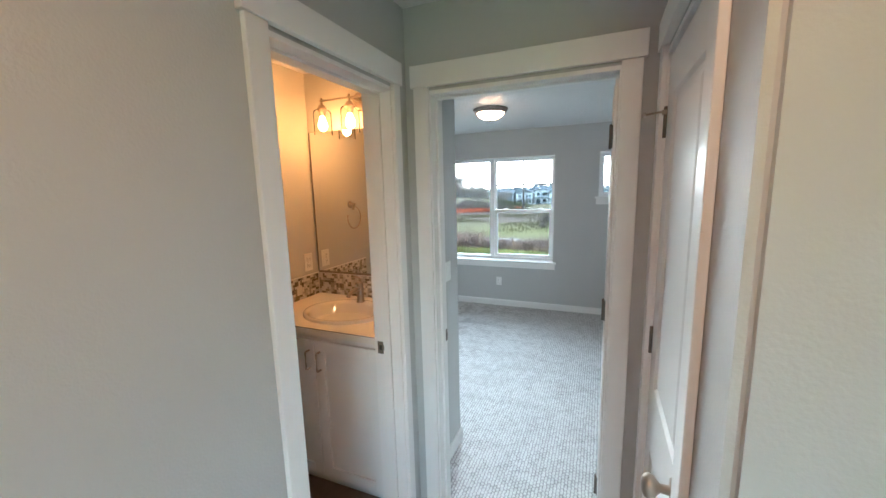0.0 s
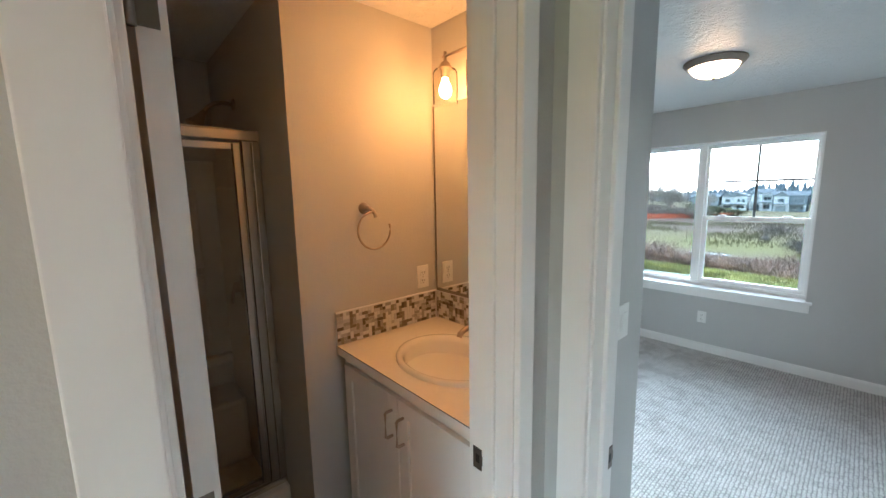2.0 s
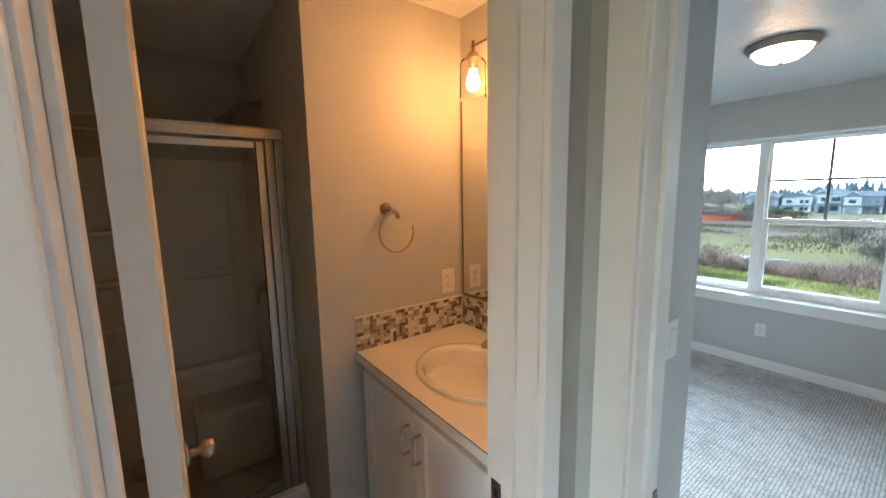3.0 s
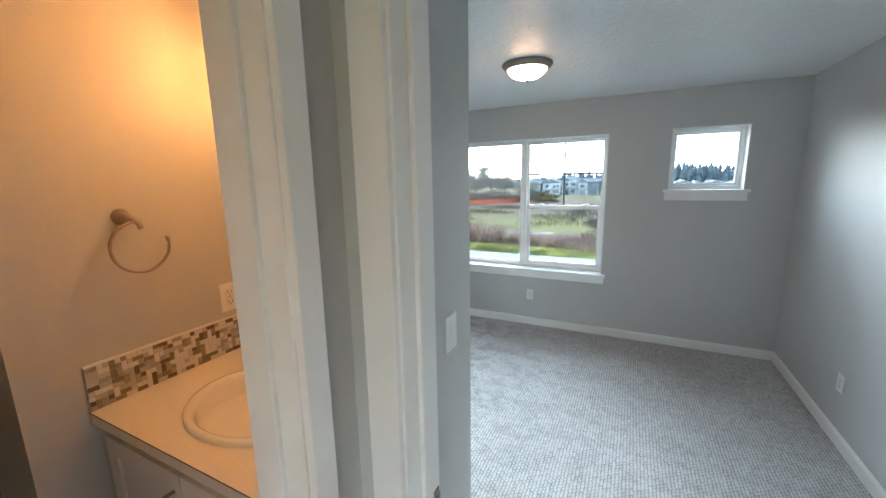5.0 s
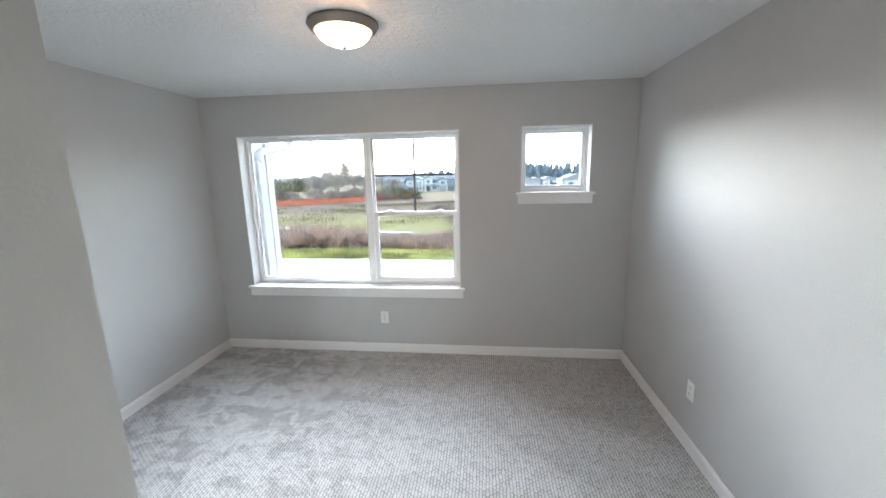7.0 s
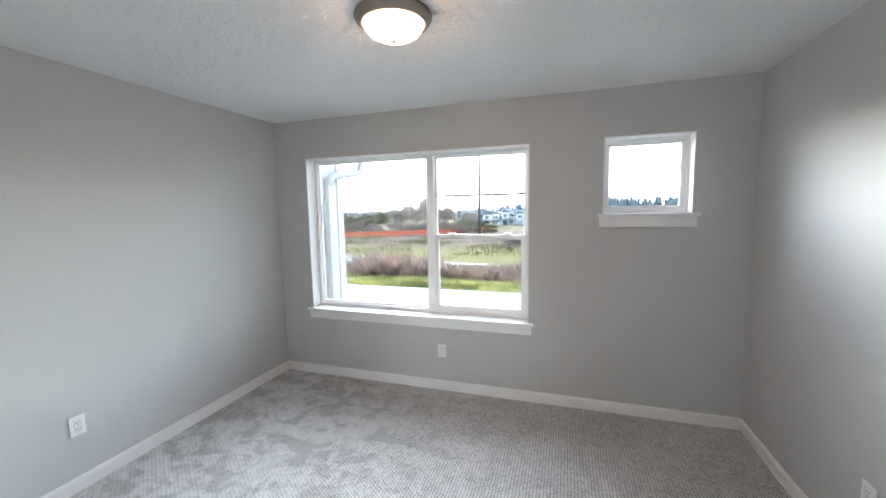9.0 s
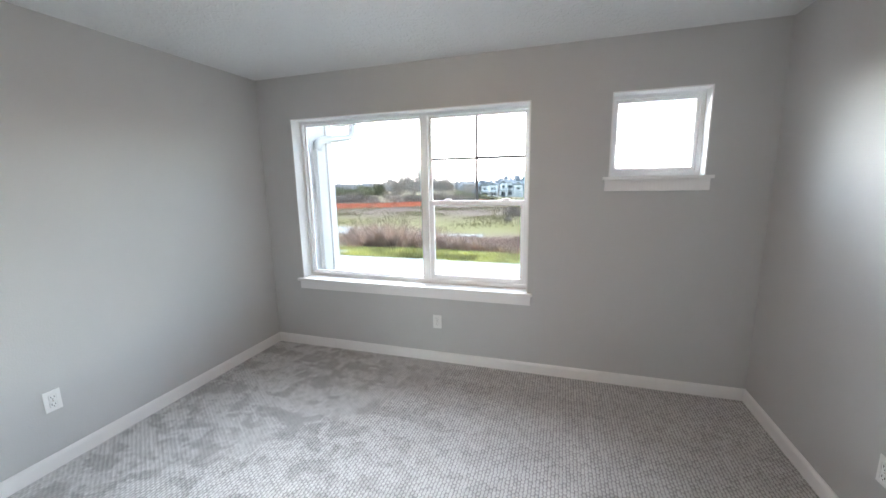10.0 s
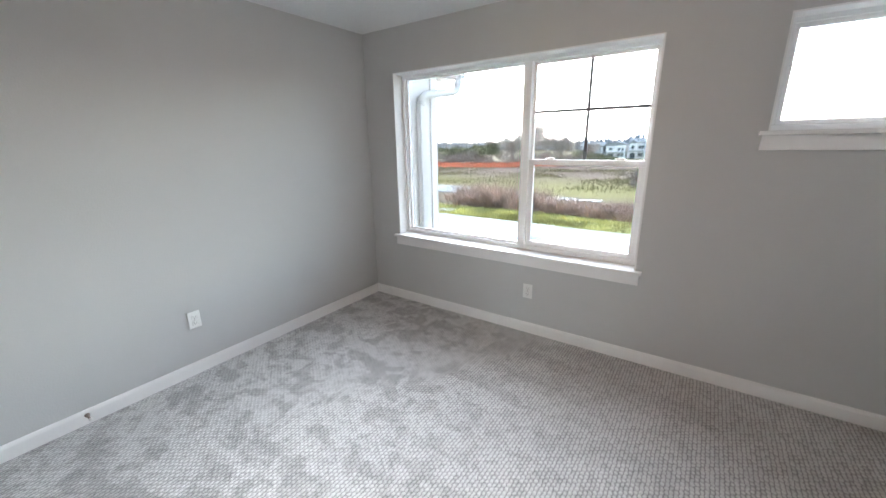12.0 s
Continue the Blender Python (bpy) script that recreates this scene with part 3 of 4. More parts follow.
# spring door stop on the baseboard
ds = thing("door_stop", pose(-2.926, 2.872, 0.066), "small metal spring door stop on the white baseboard", "door stop")
part("base", lathe([(0, 0), (0.013, 0), (0.011, 0.006), (0.006, 0.008), (0, 0.008)], 16, "X"), M_DARKMETAL, ds, "", True)
coil = [(0.008 + 0.055 * k / 120, 0.0055 * math.cos(k * 0.75), 0.0055 * math.sin(k * 0.75) + 0.004 * (k / 120) ** 2) for k in range(121)]
part("spring", tube(coil, 0.0013, 6), M_DARKMETAL, ds, "", True)
part("tip", lathe([(0, 0), (0.008, 0), (0.009, 0.008), (0.006, 0.014), (0, 0.015)], 14, "X"), M_PLASTIC, ds, "white rubber tip", True).location = (0.063, 0, 0.004)


# ---- ceiling lamp ----
cl = thing("ceiling_lamp", pose(-1.006, 3.78, CEIL), "flush ceiling lamp with bronze rim and lit frosted dome", "ceiling lamp")
part("rim", lathe([(0.0, -0.001), (0.168, -0.001), (0.170, -0.010), (0.163, -0.016), (0.161, -0.024), (0.152, -0.029), (0.150, -0.036), (0.140, -0.040), (0.132, -0.038), (0.132, -0.020)], 64), M_DARKMETAL, cl, "dark bronze rim", True)
dome = [(0.131 * math.cos(a), -0.030 - 0.072 * math.sin(a)) for a in [radians(90 * k / 14) for k in range(14)]]
part("dome", lathe(dome + [(0.0, -0.102)], 64), M_DOME, cl, "lit frosted alabaster glass dome", True)
part("finial", lathe([(0, -0.100), (0.010, -0.101), (0.012, -0.106), (0.008, -0.111), (0.004, -0.114), (0, -0.115)], 20), M_DARKMETAL, cl, "", True)


# ---- bathroom: vanity cabinet ----
VX0, VX1, VY = -1.772, -0.925, 1.548
TOP = 0.985


def shaker_door(parent, x0, x1, z0, z1, y, hx):
    d = part("cabinet_door", boxes((x0, y, z0, x0 + 0.058, y + 0.019, z1), (x1 - 0.058, y, z0, x1, y + 0.019, z1), (x0 + 0.058, y, z0, x1 - 0.058, y + 0.019, z0 + 0.058), (x0 + 0.058, y, z1 - 0.058, x1 - 0.058, y + 0.019, z1), bevel=0.0015), M_CAB, parent, "white shaker cabinet door")
    part("door_panel", boxes((x0 + 0.056, y + 0.009, z0 + 0.056, x1 - 0.056, y + 0.016, z1 - 0.056)), M_CAB, d)
    h = part("handle", tube([(0, 0, -0.050), (0, -0.024, -0.050), (0, -0.030, -0.046), (0, -0.030, 0.046), (0, -0.024, 0.050), (0, 0, 0.050)], 0.0055, 8), M_NICKEL, d, "brushed nickel bar pull")
    h.location = (hx, y, 0.806)
    return d


van = thing("vanity_cabinet", pose(0, 0, 0), "white shaker vanity cabinet with two closed doors", "cabinet")
part("body", boxes((VX0, VY, 0.10, VX1, 2.105, 0.935), (VX0 + 0.01, VY + 0.07, 0.0, VX1 - 0.01, 2.105, 0.10)), M_CAB, van)
shaker_door(van, VX0 + 0.028, -1.3495, 0.125, 0.915, VY - 0.0205, -1.383)
shaker_door(van, -1.3455, VX1 - 0.028, 0.125, 0.915, VY - 0.0205, -1.312)

# countertop with an oval cut-out
SCX, SCY, SA, SB = -1.340, 1.792, 0.252, 0.205
ct = thing("countertop", pose(0, 0, 0), "beige laminate countertop with a thin dark edge line", "countertop")
bm = bmesh.new()
cx0, cx1, cy0, cy1 = -1.789, -0.906, 1.520, 2.106
corners = [math.atan2(y - SCY, x - SCX) for x, y in ((cx1, cy1), (cx0, cy1), (cx0, cy0), (cx1, cy0))]
angs = sorted([2 * math.pi * k / 56 - math.pi for k in range(56)] + corners)
ins, outs, outs2 = [], [], []
for a in angs:
    c, s = math.cos(a), math.sin(a)
    ins.append(bm.verts.new((SCX + (SA - 0.02) * c, SCY + (SB - 0.02) * s, TOP)))
    k = min([((cx1 if c > 0 else cx0) - SCX) / c if abs(c) > 1e-9 else 1e9, ((cy1 if s > 0 else cy0) - SCY) / s if abs(s) > 1e-9 else 1e9])
    outs.append(bm.verts.new((SCX + k * c, SCY + k * s, TOP)))
    outs2.append(bm.verts.new((SCX + k * c, SCY + k * s, TOP - 0.038)))
for k in range(len(angs)):
    j = (k + 1) % len(angs)
    bm.faces.new((ins[k], outs[k], outs[j], ins[j]))
    bm.faces.new((outs[k], outs2[k], outs2[j], outs[j]))
bmesh.ops.recalc_face_normals(bm, faces=bm.faces)
part("top", bm, M_COUNTER, ct)
part("edge_line", boxes((cx0, cy0 - 0.0012, TOP - 0.0035, cx1, cy0 - 0.0002, TOP - 0.0005)), M_EDGE, ct, "thin dark laminate seam")

# drop-in oval sink
sk = thing("sink", pose(SCX, SCY, TOP), "white oval drop-in ceramic sink", "sink")
prof = [(1.0, 0.0), (1.0, 0.010), (0.975, 0.018), (0.93, 0.019), (0.88, 0.012), (0.85, -0.005), (0.80, -0.05), (0.68, -0.11), (0.45, -0.145), (0.12, -0.155), (0.08, -0.158)]
bm = lathe([(r, z) for r, z in prof] + [(0, -0.158)], 64)
for v in bm.verts:
    z = v.co.z
    shift = -0.022 * min(1.0, max(0.0, -z / 0.1)) if z < 0 else 0.0
    r = math.hypot(v.co.x, v.co.y)
    back = 0.10 if (v.co.y > 0 and 0.3 < r < 0.9) else 0.0
    v.co = Vector((v.co.x * SA, v.co.y * SB * (1 - back) + shift, z))
part("basin", bm, M_CERAMIC, sk, "", True)
part("drain", lathe([(0, -0.150), (0.022, -0.150), (0.024, -0.153), (0.024, -0.157)], 24), M_NICKEL, sk, "", True).location = (0, -0.022, 0)
part("overflow", lathe([(0, 0), (0.008, 0), (0.008, 0.002), (0, 0.002)], 14, "Y"), M_SLOT, sk).matrix_basis = pose(0, 0.150, -0.045, 25, 0, 180)

# faucet
fc = thing("faucet", pose(-1.350, 1.968, TOP + 0.0125), "brushed nickel single-lever bathroom faucet", "faucet")
part("base", lathe([(0, 0), (0.027, 0), (0.027, 0.004), (0.022, 0.009), (0.020, 0.10), (0.022, 0.115), (0.018, 0.130), (0, 0.132)], 28), M_NICKEL, fc, "", True)
part("spout", tube([(0, -0.012, 0.088), (0, -0.05, 0.090), (0, -0.090, 0.084), (0, -0.118, 0.072), (0, -0.124, 0.060)], 0.012, 14, radii=[0.014, 0.013, 0.012, 0.012, 0.0115]), M_NICKEL, fc, "", True)
part("lever", tube([(0, 0.006, 0.130), (0, 0.004, 0.150), (0, -0.020, 0.163), (0, -0.055, 0.170)], 0.006, 10, radii=[0.010, 0.008, 0.006, 0.005]), M_NICKEL, fc, "", True)

# mirror
mr = thing("mirror", pose(-1.345, 2.1065, 1.138), "large frameless wall mirror over the vanity", "mirror")
part("mirror_glass", boxes((-0.427, -0.007, 0.004, 0.427, -0.002, 0.930)), M_MIRROR, mr)
part("bottom_channel", boxes((-0.430, -0.011, -0.004, 0.430, -0.0015, 0.0035), (-0.430, -0.011, 0.0035, 0.430, -0.0075, 0.010)), M_DARKMETAL, mr, "dark metal channel")
part("side_channel", boxes((-0.4330, -0.009, 0.010, -0.4275, -0.0015, 0.932)), M_DARKMETAL, mr, "dark metal channel")


# vanity light with three glass jars
vl = thing("vanity_light", pose(-1.357, 2.1065, 2.225), "bronze vanity light with three lit clear glass jars", "wall lamp")
part("backplate", lathe([(0, 0), (0.058, 0), (0.058, 0.012), (0.048, 0.020), (0, 0.021)], 36, "Y"), M_NICKEL, vl, "", True).matrix_basis = pose(0, 0, 0, 0, 0, 180)
part("arm", tube([(0, -0.018, 0), (0, -0.07, 0.0), (0, -0.125, 0.0)], 0.009, 12), M_NICKEL, vl, "", True)
part("bar", tube([(-0.215, -0.125, 0), (0.0, -0.125, 0), (0.215, -0.125, 0)], 0.0055, 10), M_NICKEL, vl, "", True)
for k in (-1, 0, 1):
    x = 0.201 * k
    s = part("socket", lathe([(0, 0.018), (0.007, 0.018), (0.007, -0.020), (0.018, -0.026), (0.030, -0.046), (0.030, -0.054), (0.020, -0.056), (0.017, -0.090), (0, -0.090)], 24), M_NICKEL, vl, "brushed nickel lamp socket", True)
    s.location = (x, -0.125, 0)
    g = part("jar", lathe([(0.031, -0.050), (0.046, -0.056), (0.053, -0.068), (0.054, -0.12), (0.054, -0.195)], 36), M_JAR, vl, "clear glass jar shade", True)
    g.location = (x, -0.125, 0)
    g.visible_shadow = False
    bl = part("bulb", lathe([(0, -0.088), (0.013, -0.090), (0.016, -0.105), (0.026, -0.128), (0.028, -0.145), (0.022, -0.165), (0.010, -0.174), (0, -0.175)], 20), M_BULB, s, "lit warm filament bulb", True)

# towel ring
tr = thing("towel_ring", pose(-1.79, 1.686, 1.582), "brushed nickel open towel ring", "towel ring")
part("mount", lathe([(0, 0), (0.026, 0), (0.027, 0.006), (0.021, 0.014), (0.012, 0.022), (0.011, 0.045), (0.009, 0.052), (0, 0.053)], 28, "X"), M_NICKEL, tr, "", True)
part("post", tube([(0.046, 0, 0.002), (0.050, 0.014, -0.008), (0.051, 0.026, -0.024), (0.051, 0.030, -0.040)], 0.0085, 12), M_NICKEL, tr, "", True)
part("ring", tube([(0.051, 0.022 + 0.083 * math.cos(radians(a)), -0.098 + 0.083 * math.sin(radians(a))) for a in range(84, 379, 7)], 0.0048, 10), M_NICKEL, tr, "", True)


# ---- shower ----
SHX = -2.15
sb = thing("shower_stall", pose(0, 0, 0), "white fibreglass shower stall with moulded walls and seat", "shower stall")
part("base", boxes((-2.998, 0.40, 0, SHX - 0.05, 1.373, 0.06), (SHX - 0.05, 0.40, 0, SHX + 0.06, 1.373, 0.205), bevel=0.012), M_FIBRE, sb)
part("back_panel", boxes((-2.998, 0.40, 0.06, -2.965, 1.373, 1.86), (-2.965, 0.52, 0.75, -2.935, 1.24, 1.18), (-2.965, 0.52, 1.22, -2.94, 1.24, 1.70), bevel=0.010), M_FIBRE, sb)
part("side_panel", boxes((-2.965, 1.345, 0.06, SHX - 0.02, 1.373, 1.86), (-2.87, 1.325, 0.75, -2.30, 1.345, 1.70), bevel=0.010), M_FIBRE, sb)
part("side_panel", boxes((-2.965, 0.40, 0.06, SHX - 0.02, 0.428, 1.86), bevel=0.006), M_FIBRE, sb)
part("seat", boxes((-2.965, 0.95, 0.06, -2.66, 1.345, 0.46), bevel=0.03), M_FIBRE, sb)
part("ledge", boxes((-2.965, 0.428, 0.60, -2.90, 1.345, 0.66), bevel=0.012), M_FIBRE, sb)
for z in (0.95, 1.20, 1.46):
    part("soap_shelf", boxes((-2.95, 0.62, z, -2.86, 0.80, z + 0.025), bevel=0.008), M_FIBRE, sb)
sd = thing("shower_door", pose(SHX, 0, 0), "framed clear glass shower door with aluminium rails", "shower door")
part("header_rail", boxes((-0.026, 0.43, 1.885, 0.026, 1.372, 1.925), (-0.022, 0.43, 1.925, 0.022, 1.372, 1.932), bevel=0.003), M_CHROME, sd)
part("sill_rail", boxes((-0.024, 0.43, 0.206, 0.024, 1.372, 0.236), bevel=0.003), M_CHROME, sd)
part("wall_jamb", boxes((-0.020, 1.338, 0.236, 0.020, 1.372, 1.884), bevel=0.003), M_CHROME, sd)
part("strike_jamb", boxes((-0.018, 1.298, 0.236, 0.018, 1.334, 1.884), bevel=0.003), M_CHROME, sd)
part("door_stile", boxes((-0.012, 1.262, 0.245, 0.012, 1.294, 1.875), bevel=0.003), M_CHROME, sd)
part("door_stile", boxes((-0.012, 0.60, 0.245, 0.012, 0.632, 1.875), bevel=0.003), M_CHROME, sd)
part("door_rail", boxes((-0.012, 0.632, 0.245, 0.012, 1.262, 0.275), bevel=0.003), M_CHROME, sd)
part("door_rail", boxes((-0.012, 0.632, 1.845, 0.012, 1.262, 1.875), bevel=0.003), M_CHROME, sd)
part("seal", boxes((0.0125, 1.258, 0.25, 0.016, 1.263, 1.87), (0.0185, 1.294, 0.24, 0.021, 1.298, 1.88), (0.0125, 0.632, 0.275, 0.015, 1.258, 0.279)), M_SLOT, sd, "dark rubber door seal")
gp = part("glass_panel", boxes((-0.003, 0.628, 0.27, 0.003, 1.266, 1.85)), M_SHGLASS, sd, "smoky clear glass panel")
gp.visible_shadow = False
part("fixed_glass", boxes((-0.003, 0.43, 0.236, 0.003, 0.60, 1.885)), M_SHGLASS, sd).visible_shadow = False
sh = thing("shower_fixture", pose(-2.50, 1.3745, 2.11), "brushed nickel shower head on a bent arm", "shower head")
part("flange", lathe([(0, 0), (0.030, 0), (0.028, 0.006), (0.012, 0.012), (0, 0.012)], 24, "Y"), M_NICKEL, sh, "", True).matrix_basis = pose(0, 0, 0, 0, 0, 180)
part("arm", tube([(0, -0.008, 0), (0, -0.05, 0.004), (0, -0.09, -0.006), (0, -0.12, -0.030), (0, -0.138, -0.056)], 0.010, 12), M_NICKEL, sh, "", True)
hd = part("head", lathe([(0, 0.01), (0.013, 0.008), (0.016, -0.012), (0.028, -0.045), (0.044, -0.070), (0.045, -0.080), (0.040, -0.084), (0, -0.085)], 28), M_NICKEL, sh, "", True)
hd.matrix_basis = pose(0, -0.138, -0.056, -32, 0, 0)
sv = thing("shower_valve", pose(-2.48, 1.334, 1.17), "brushed nickel shower valve with a lever", "shower valve")
part("escutcheon", lathe([(0, 0), (0.075, 0), (0.073, 0.006), (0.055, 0.012), (0.030, 0.016), (0.026, 0.045), (0, 0.046)], 32, "Y"), M_NICKEL, sv, "", True).matrix_basis = pose(0, 0, 0, 0, 0, 180)
part("lever", tube([(0, -0.040, 0), (0, -0.050, -0.03), (0, -0.056, -0.085)], 0.009, 10), M_NICKEL, sv, "", True)


# ---- mosaic backsplash: small glass tiles in courses ----
def mosaic(name, m, length, height, label, seed):
    """Tiles on a backing, in the local x-z plane facing -y."""
    rnd = random.Random(seed)
    t = thing(name, m, label, "backsplash")
    part("grout_bed", boxes((0, -0.006, 0, length, 0, height)), M_GROUT, t, "pale grout bed")
    part("cap_strip", boxes((0, -0.009, height, length, 0, height + 0.006)), M_TRIM, t, "white edge trim")
    unit, gap = 0.0158, 0.0016
    rows = int(height / unit)
    cache = {}
    count = 0
    rest = bmesh.new()
    taken = set()
    ncol = int(length / unit)
    for r in range(rows):
        c = 0
        while c < ncol:
            if (c, r) in taken:
                c += 1
                continue
            w = rnd.choice((1, 1, 2, 2, 1)) if c + 1 < ncol and (c + 1, r) not in taken else 1
            h = 2 if (w == 1 and rnd.random() < 0.35 and r + 1 < rows) else 1
            for i in range(w):
                for j in range(h):
                    taken.add((c + i, r + j))
            key = (w, h)
            if key not in cache:
                cache[key] = mesh_of("tile", boxes((gap / 2, -0.0088 + 0.0004 * w, gap / 2, w * unit - gap / 2, -0.005, h * unit - gap / 2)), M_TILE)
            if count < 300:
                ob = new("tile", cache[key])
                ob.parent = t
                ob.location = (c * unit, 0, r * unit)
            else:
                box(rest, c * unit + gap / 2, -0.0086, r * unit + gap / 2, (c + w) * unit - gap / 2, -0.005, (r + h) * unit - gap / 2)
            count += 1
            c += w
    if len(rest.verts):
        tagged(part("tile_rest", rest, M_TILE_JOINED, t), kind="stuff")
    else:
        rest.free()
    return t


M_TILE_JOINED = island_varied("mosaic_glass_joined", (0.20, 0.17, 0.13), (0.70, 0.68, 0.64), 0.15)


# ---- outdoors ----
M_GROUND = mat("field_ground", (0.12, 0.125, 0.055), 0.95, var=0.5, scale=0.35, bump=0.6, bump_scale=6)
M_CONCRETE = mat("concrete", (0.56, 0.55, 0.53), 0.8, var=0.08, scale=2.0, bump=0.2, bump_scale=60)
M_SIDING = mat("white_siding", (0.80, 0.75, 0.72), 0.6, var=0.03, scale=3)
M_GUTTER = mat("white_metal", (0.66, 0.63, 0.61), 0.4, var=0.02)
M_GRASS = island_varied("lawn_grass", (0.34, 0.35, 0.09), (0.64, 0.56, 0.25), drift=1.6)
M_REED = island_varied("dry_reeds", (0.22, 0.14, 0.105), (0.62, 0.45, 0.36), drift=3.5)
M_TUFT = island_varied("field_tufts", (0.13, 0.12, 0.05), (0.36, 0.30, 0.16), drift=0.9)
M_ROAD = mat("wet_road", (0.24, 0.25, 0.26), 0.5, var=0.15, scale=0.8)
M_NET = mat("orange_netting", (0.72, 0.17, 0.07), 0.7, var=0.1, scale=3)
M_BARK = mat("bark", (0.15, 0.12, 0.10), 0.9, var=0.3, scale=8)
M_LEAF = island_varied("hedge_leaves", (0.09, 0.10, 0.06), (0.32, 0.29, 0.16), drift=0.9)
M_TWIG = island_varied("bare_twigs", (0.36, 0.31, 0.27), (0.52, 0.46, 0.40))
M_BRAMBLE = island_varied("bramble_twigs", (0.10, 0.08, 0.07), (0.20, 0.16, 0.14))
# distance haze put into the needle colour, paler and bluer than the trees
M_CONIFER = island_varied("hazed_conifers", (0.15, 0.18, 0.20), (0.23, 0.26, 0.28))
# haze in front of the far woods is mixed into their pale colour
M_HAZE = island_varied("hazy_woods", (0.30, 0.28, 0.28), (0.42, 0.39, 0.38))
M_SCRUB = island_varied("bare_scrub", (0.22, 0.165, 0.14), (0.36, 0.285, 0.24))
M_PALEROOF = mat("pale_roof", (0.33, 0.32, 0.32), 0.85, var=0.1, scale=3)
M_ROOF = mat("shingle_roof", (0.24, 0.245, 0.255), 0.85, var=0.15, scale=3)
M_HOUSEW = mat("house_white", (0.82, 0.82, 0.81), 0.7, var=0.03)
M_HOUSEB = mat("house_blue_grey", (0.20, 0.23, 0.26), 0.7, var=0.05)
M_HOUSEG = mat("house_grey", (0.38, 0.40, 0.42), 0.7, var=0.04)
M_HWIN = mat("house_window", (0.06, 0.08, 0.10), 0.1, var=0.0)

PROFILE = [(-400, -0.17), (10.2, -0.17), (11.0, -0.22), (13.0, -0.48), (16.0, -0.75), (25.0, -0.98), (44.0, -1.30), (120.0, -4.1), (160.0, -5.3), (3000.0, -9.0)]


def ground_z(y):
    for (a, za), (b, zb) in zip(PROFILE, PROFILE[1:]):
        if y <= b:
            return za + (zb - za) * max(0.0, y - a) / (b - a)
    return PROFILE[-1][1]


def field_material():
    """Grass, dead grass and bare soil in bands that drift with noise."""
    nt = M_GROUND.node_tree
    b = nt.nodes["Principled BSDF"]
    g = nt.nodes.new("ShaderNodeNewGeometry")
    sep = nt.nodes.new("ShaderNodeSeparateXYZ")
    nt.links.new(g.outputs["Position"], sep.inputs[0])
    n = nt.nodes.new("ShaderNodeTexNoise")
    n.inputs["Scale"].default_value, n.inputs["Detail"].default_value = 0.22, 6
    streak = nt.nodes.new("ShaderNodeMapping")
    streak.inputs["Scale"].default_value = (0.35, 1.6, 1.0)
    nt.links.new(g.outputs["Position"], streak.inputs["Vector"])
    nt.links.new(streak.outputs[0], n.inputs["Vector"])
    k = nt.nodes.new("ShaderNodeMath")
    k.operation = "MULTIPLY_ADD"
    k.inputs[1].default_value, k.inputs[2].default_value = 11.0, -5.5
    nt.links.new(n.outputs["Fac"], k.inputs[0])
    add = nt.nodes.new("ShaderNodeMath")
    add.operation = "ADD"
    nt.links.new(sep.outputs[1], add.inputs[0])
    nt.links.new(k.outputs[0], add.inputs[1])
    mr_ = nt.nodes.new("ShaderNodeMapRange")
    mr_.inputs[1].default_value, mr_.inputs[2].default_value = 8.0, 88.0
    nt.links.new(add.outputs[0], mr_.inputs[0])
    cr = nt.nodes.new("ShaderNodeValToRGB")
    stops = [(0.0, (0.40, 0.38, 0.12)), (0.045, (0.38, 0.35, 0.11)), (0.07, (0.15, 0.105, 0.08)), (0.13, (0.26, 0.20, 0.12)), (0.17, (0.27, 0.235, 0.08)), (0.22, (0.24, 0.20, 0.08)), (0.27, (0.21, 0.145, 0.11)), (0.42, (0.19, 0.125, 0.10)), (1.0, (0.24, 0.19, 0.10))]
    while len(cr.color_ramp.elements) < len(stops):
        cr.color_ramp.elements.new(0.5)
    for e, (p, c) in zip(cr.color_ramp.elements, stops):
        e.position, e.color = p, (*c, 1)
    nt.links.new(mr_.outputs[0], cr.inputs[0])
    fine = nt.nodes.new("ShaderNodeTexNoise")
    fine.inputs["Scale"].default_value, fine.inputs["Detail"].default_value = 3.0, 6
    nt.links.new(streak.outputs[0], fine.inputs["Vector"])
    rg = nt.nodes.new("ShaderNodeMapRange")
    rg.inputs[1].default_value, rg.inputs[2].default_value = 0.3, 0.7
    rg.inputs[3].default_value, rg.inputs[4].default_value = 0.5, 1.4
    nt.links.new(fine.outputs["Fac"], rg.inputs[0])
    mul = nt.nodes.new("ShaderNodeMixRGB")
    mul.blend_type = "MULTIPLY"
    mul.inputs[0].default_value = 1.0
    nt.links.new(cr.outputs[0], mul.inputs[1])
    nt.links.new(rg.outputs[0], mul.inputs[2])
    nt.links.new(mul.outputs[0], b.inputs["Base Color"])


field_material()
for dull in (M_GROUND, M_CONCRETE, M_ROAD, M_GRASS, M_REED, M_TUFT, M_LEAF, M_TWIG, M_CONIFER, M_HAZE, M_BARK):
    dull.node_tree.nodes["Principled BSDF"].inputs["Specular IOR Level"].default_value = 0.05
bm = bmesh.new()
xs = [-2500, -300, -60, -20, 20, 60, 300, 2500]
rows = [[bm.verts.new((x, y, z)) for x in xs] for y, z in PROFILE]
for a, b in zip(rows, rows[1:]):
    for k in range(len(xs) - 1):
        bm.faces.new((a[k], a[k + 1], b[k + 1], b[k]))
setting("ground", bm, M_GROUND, "grass and bare soil field falling gently away", "ground")
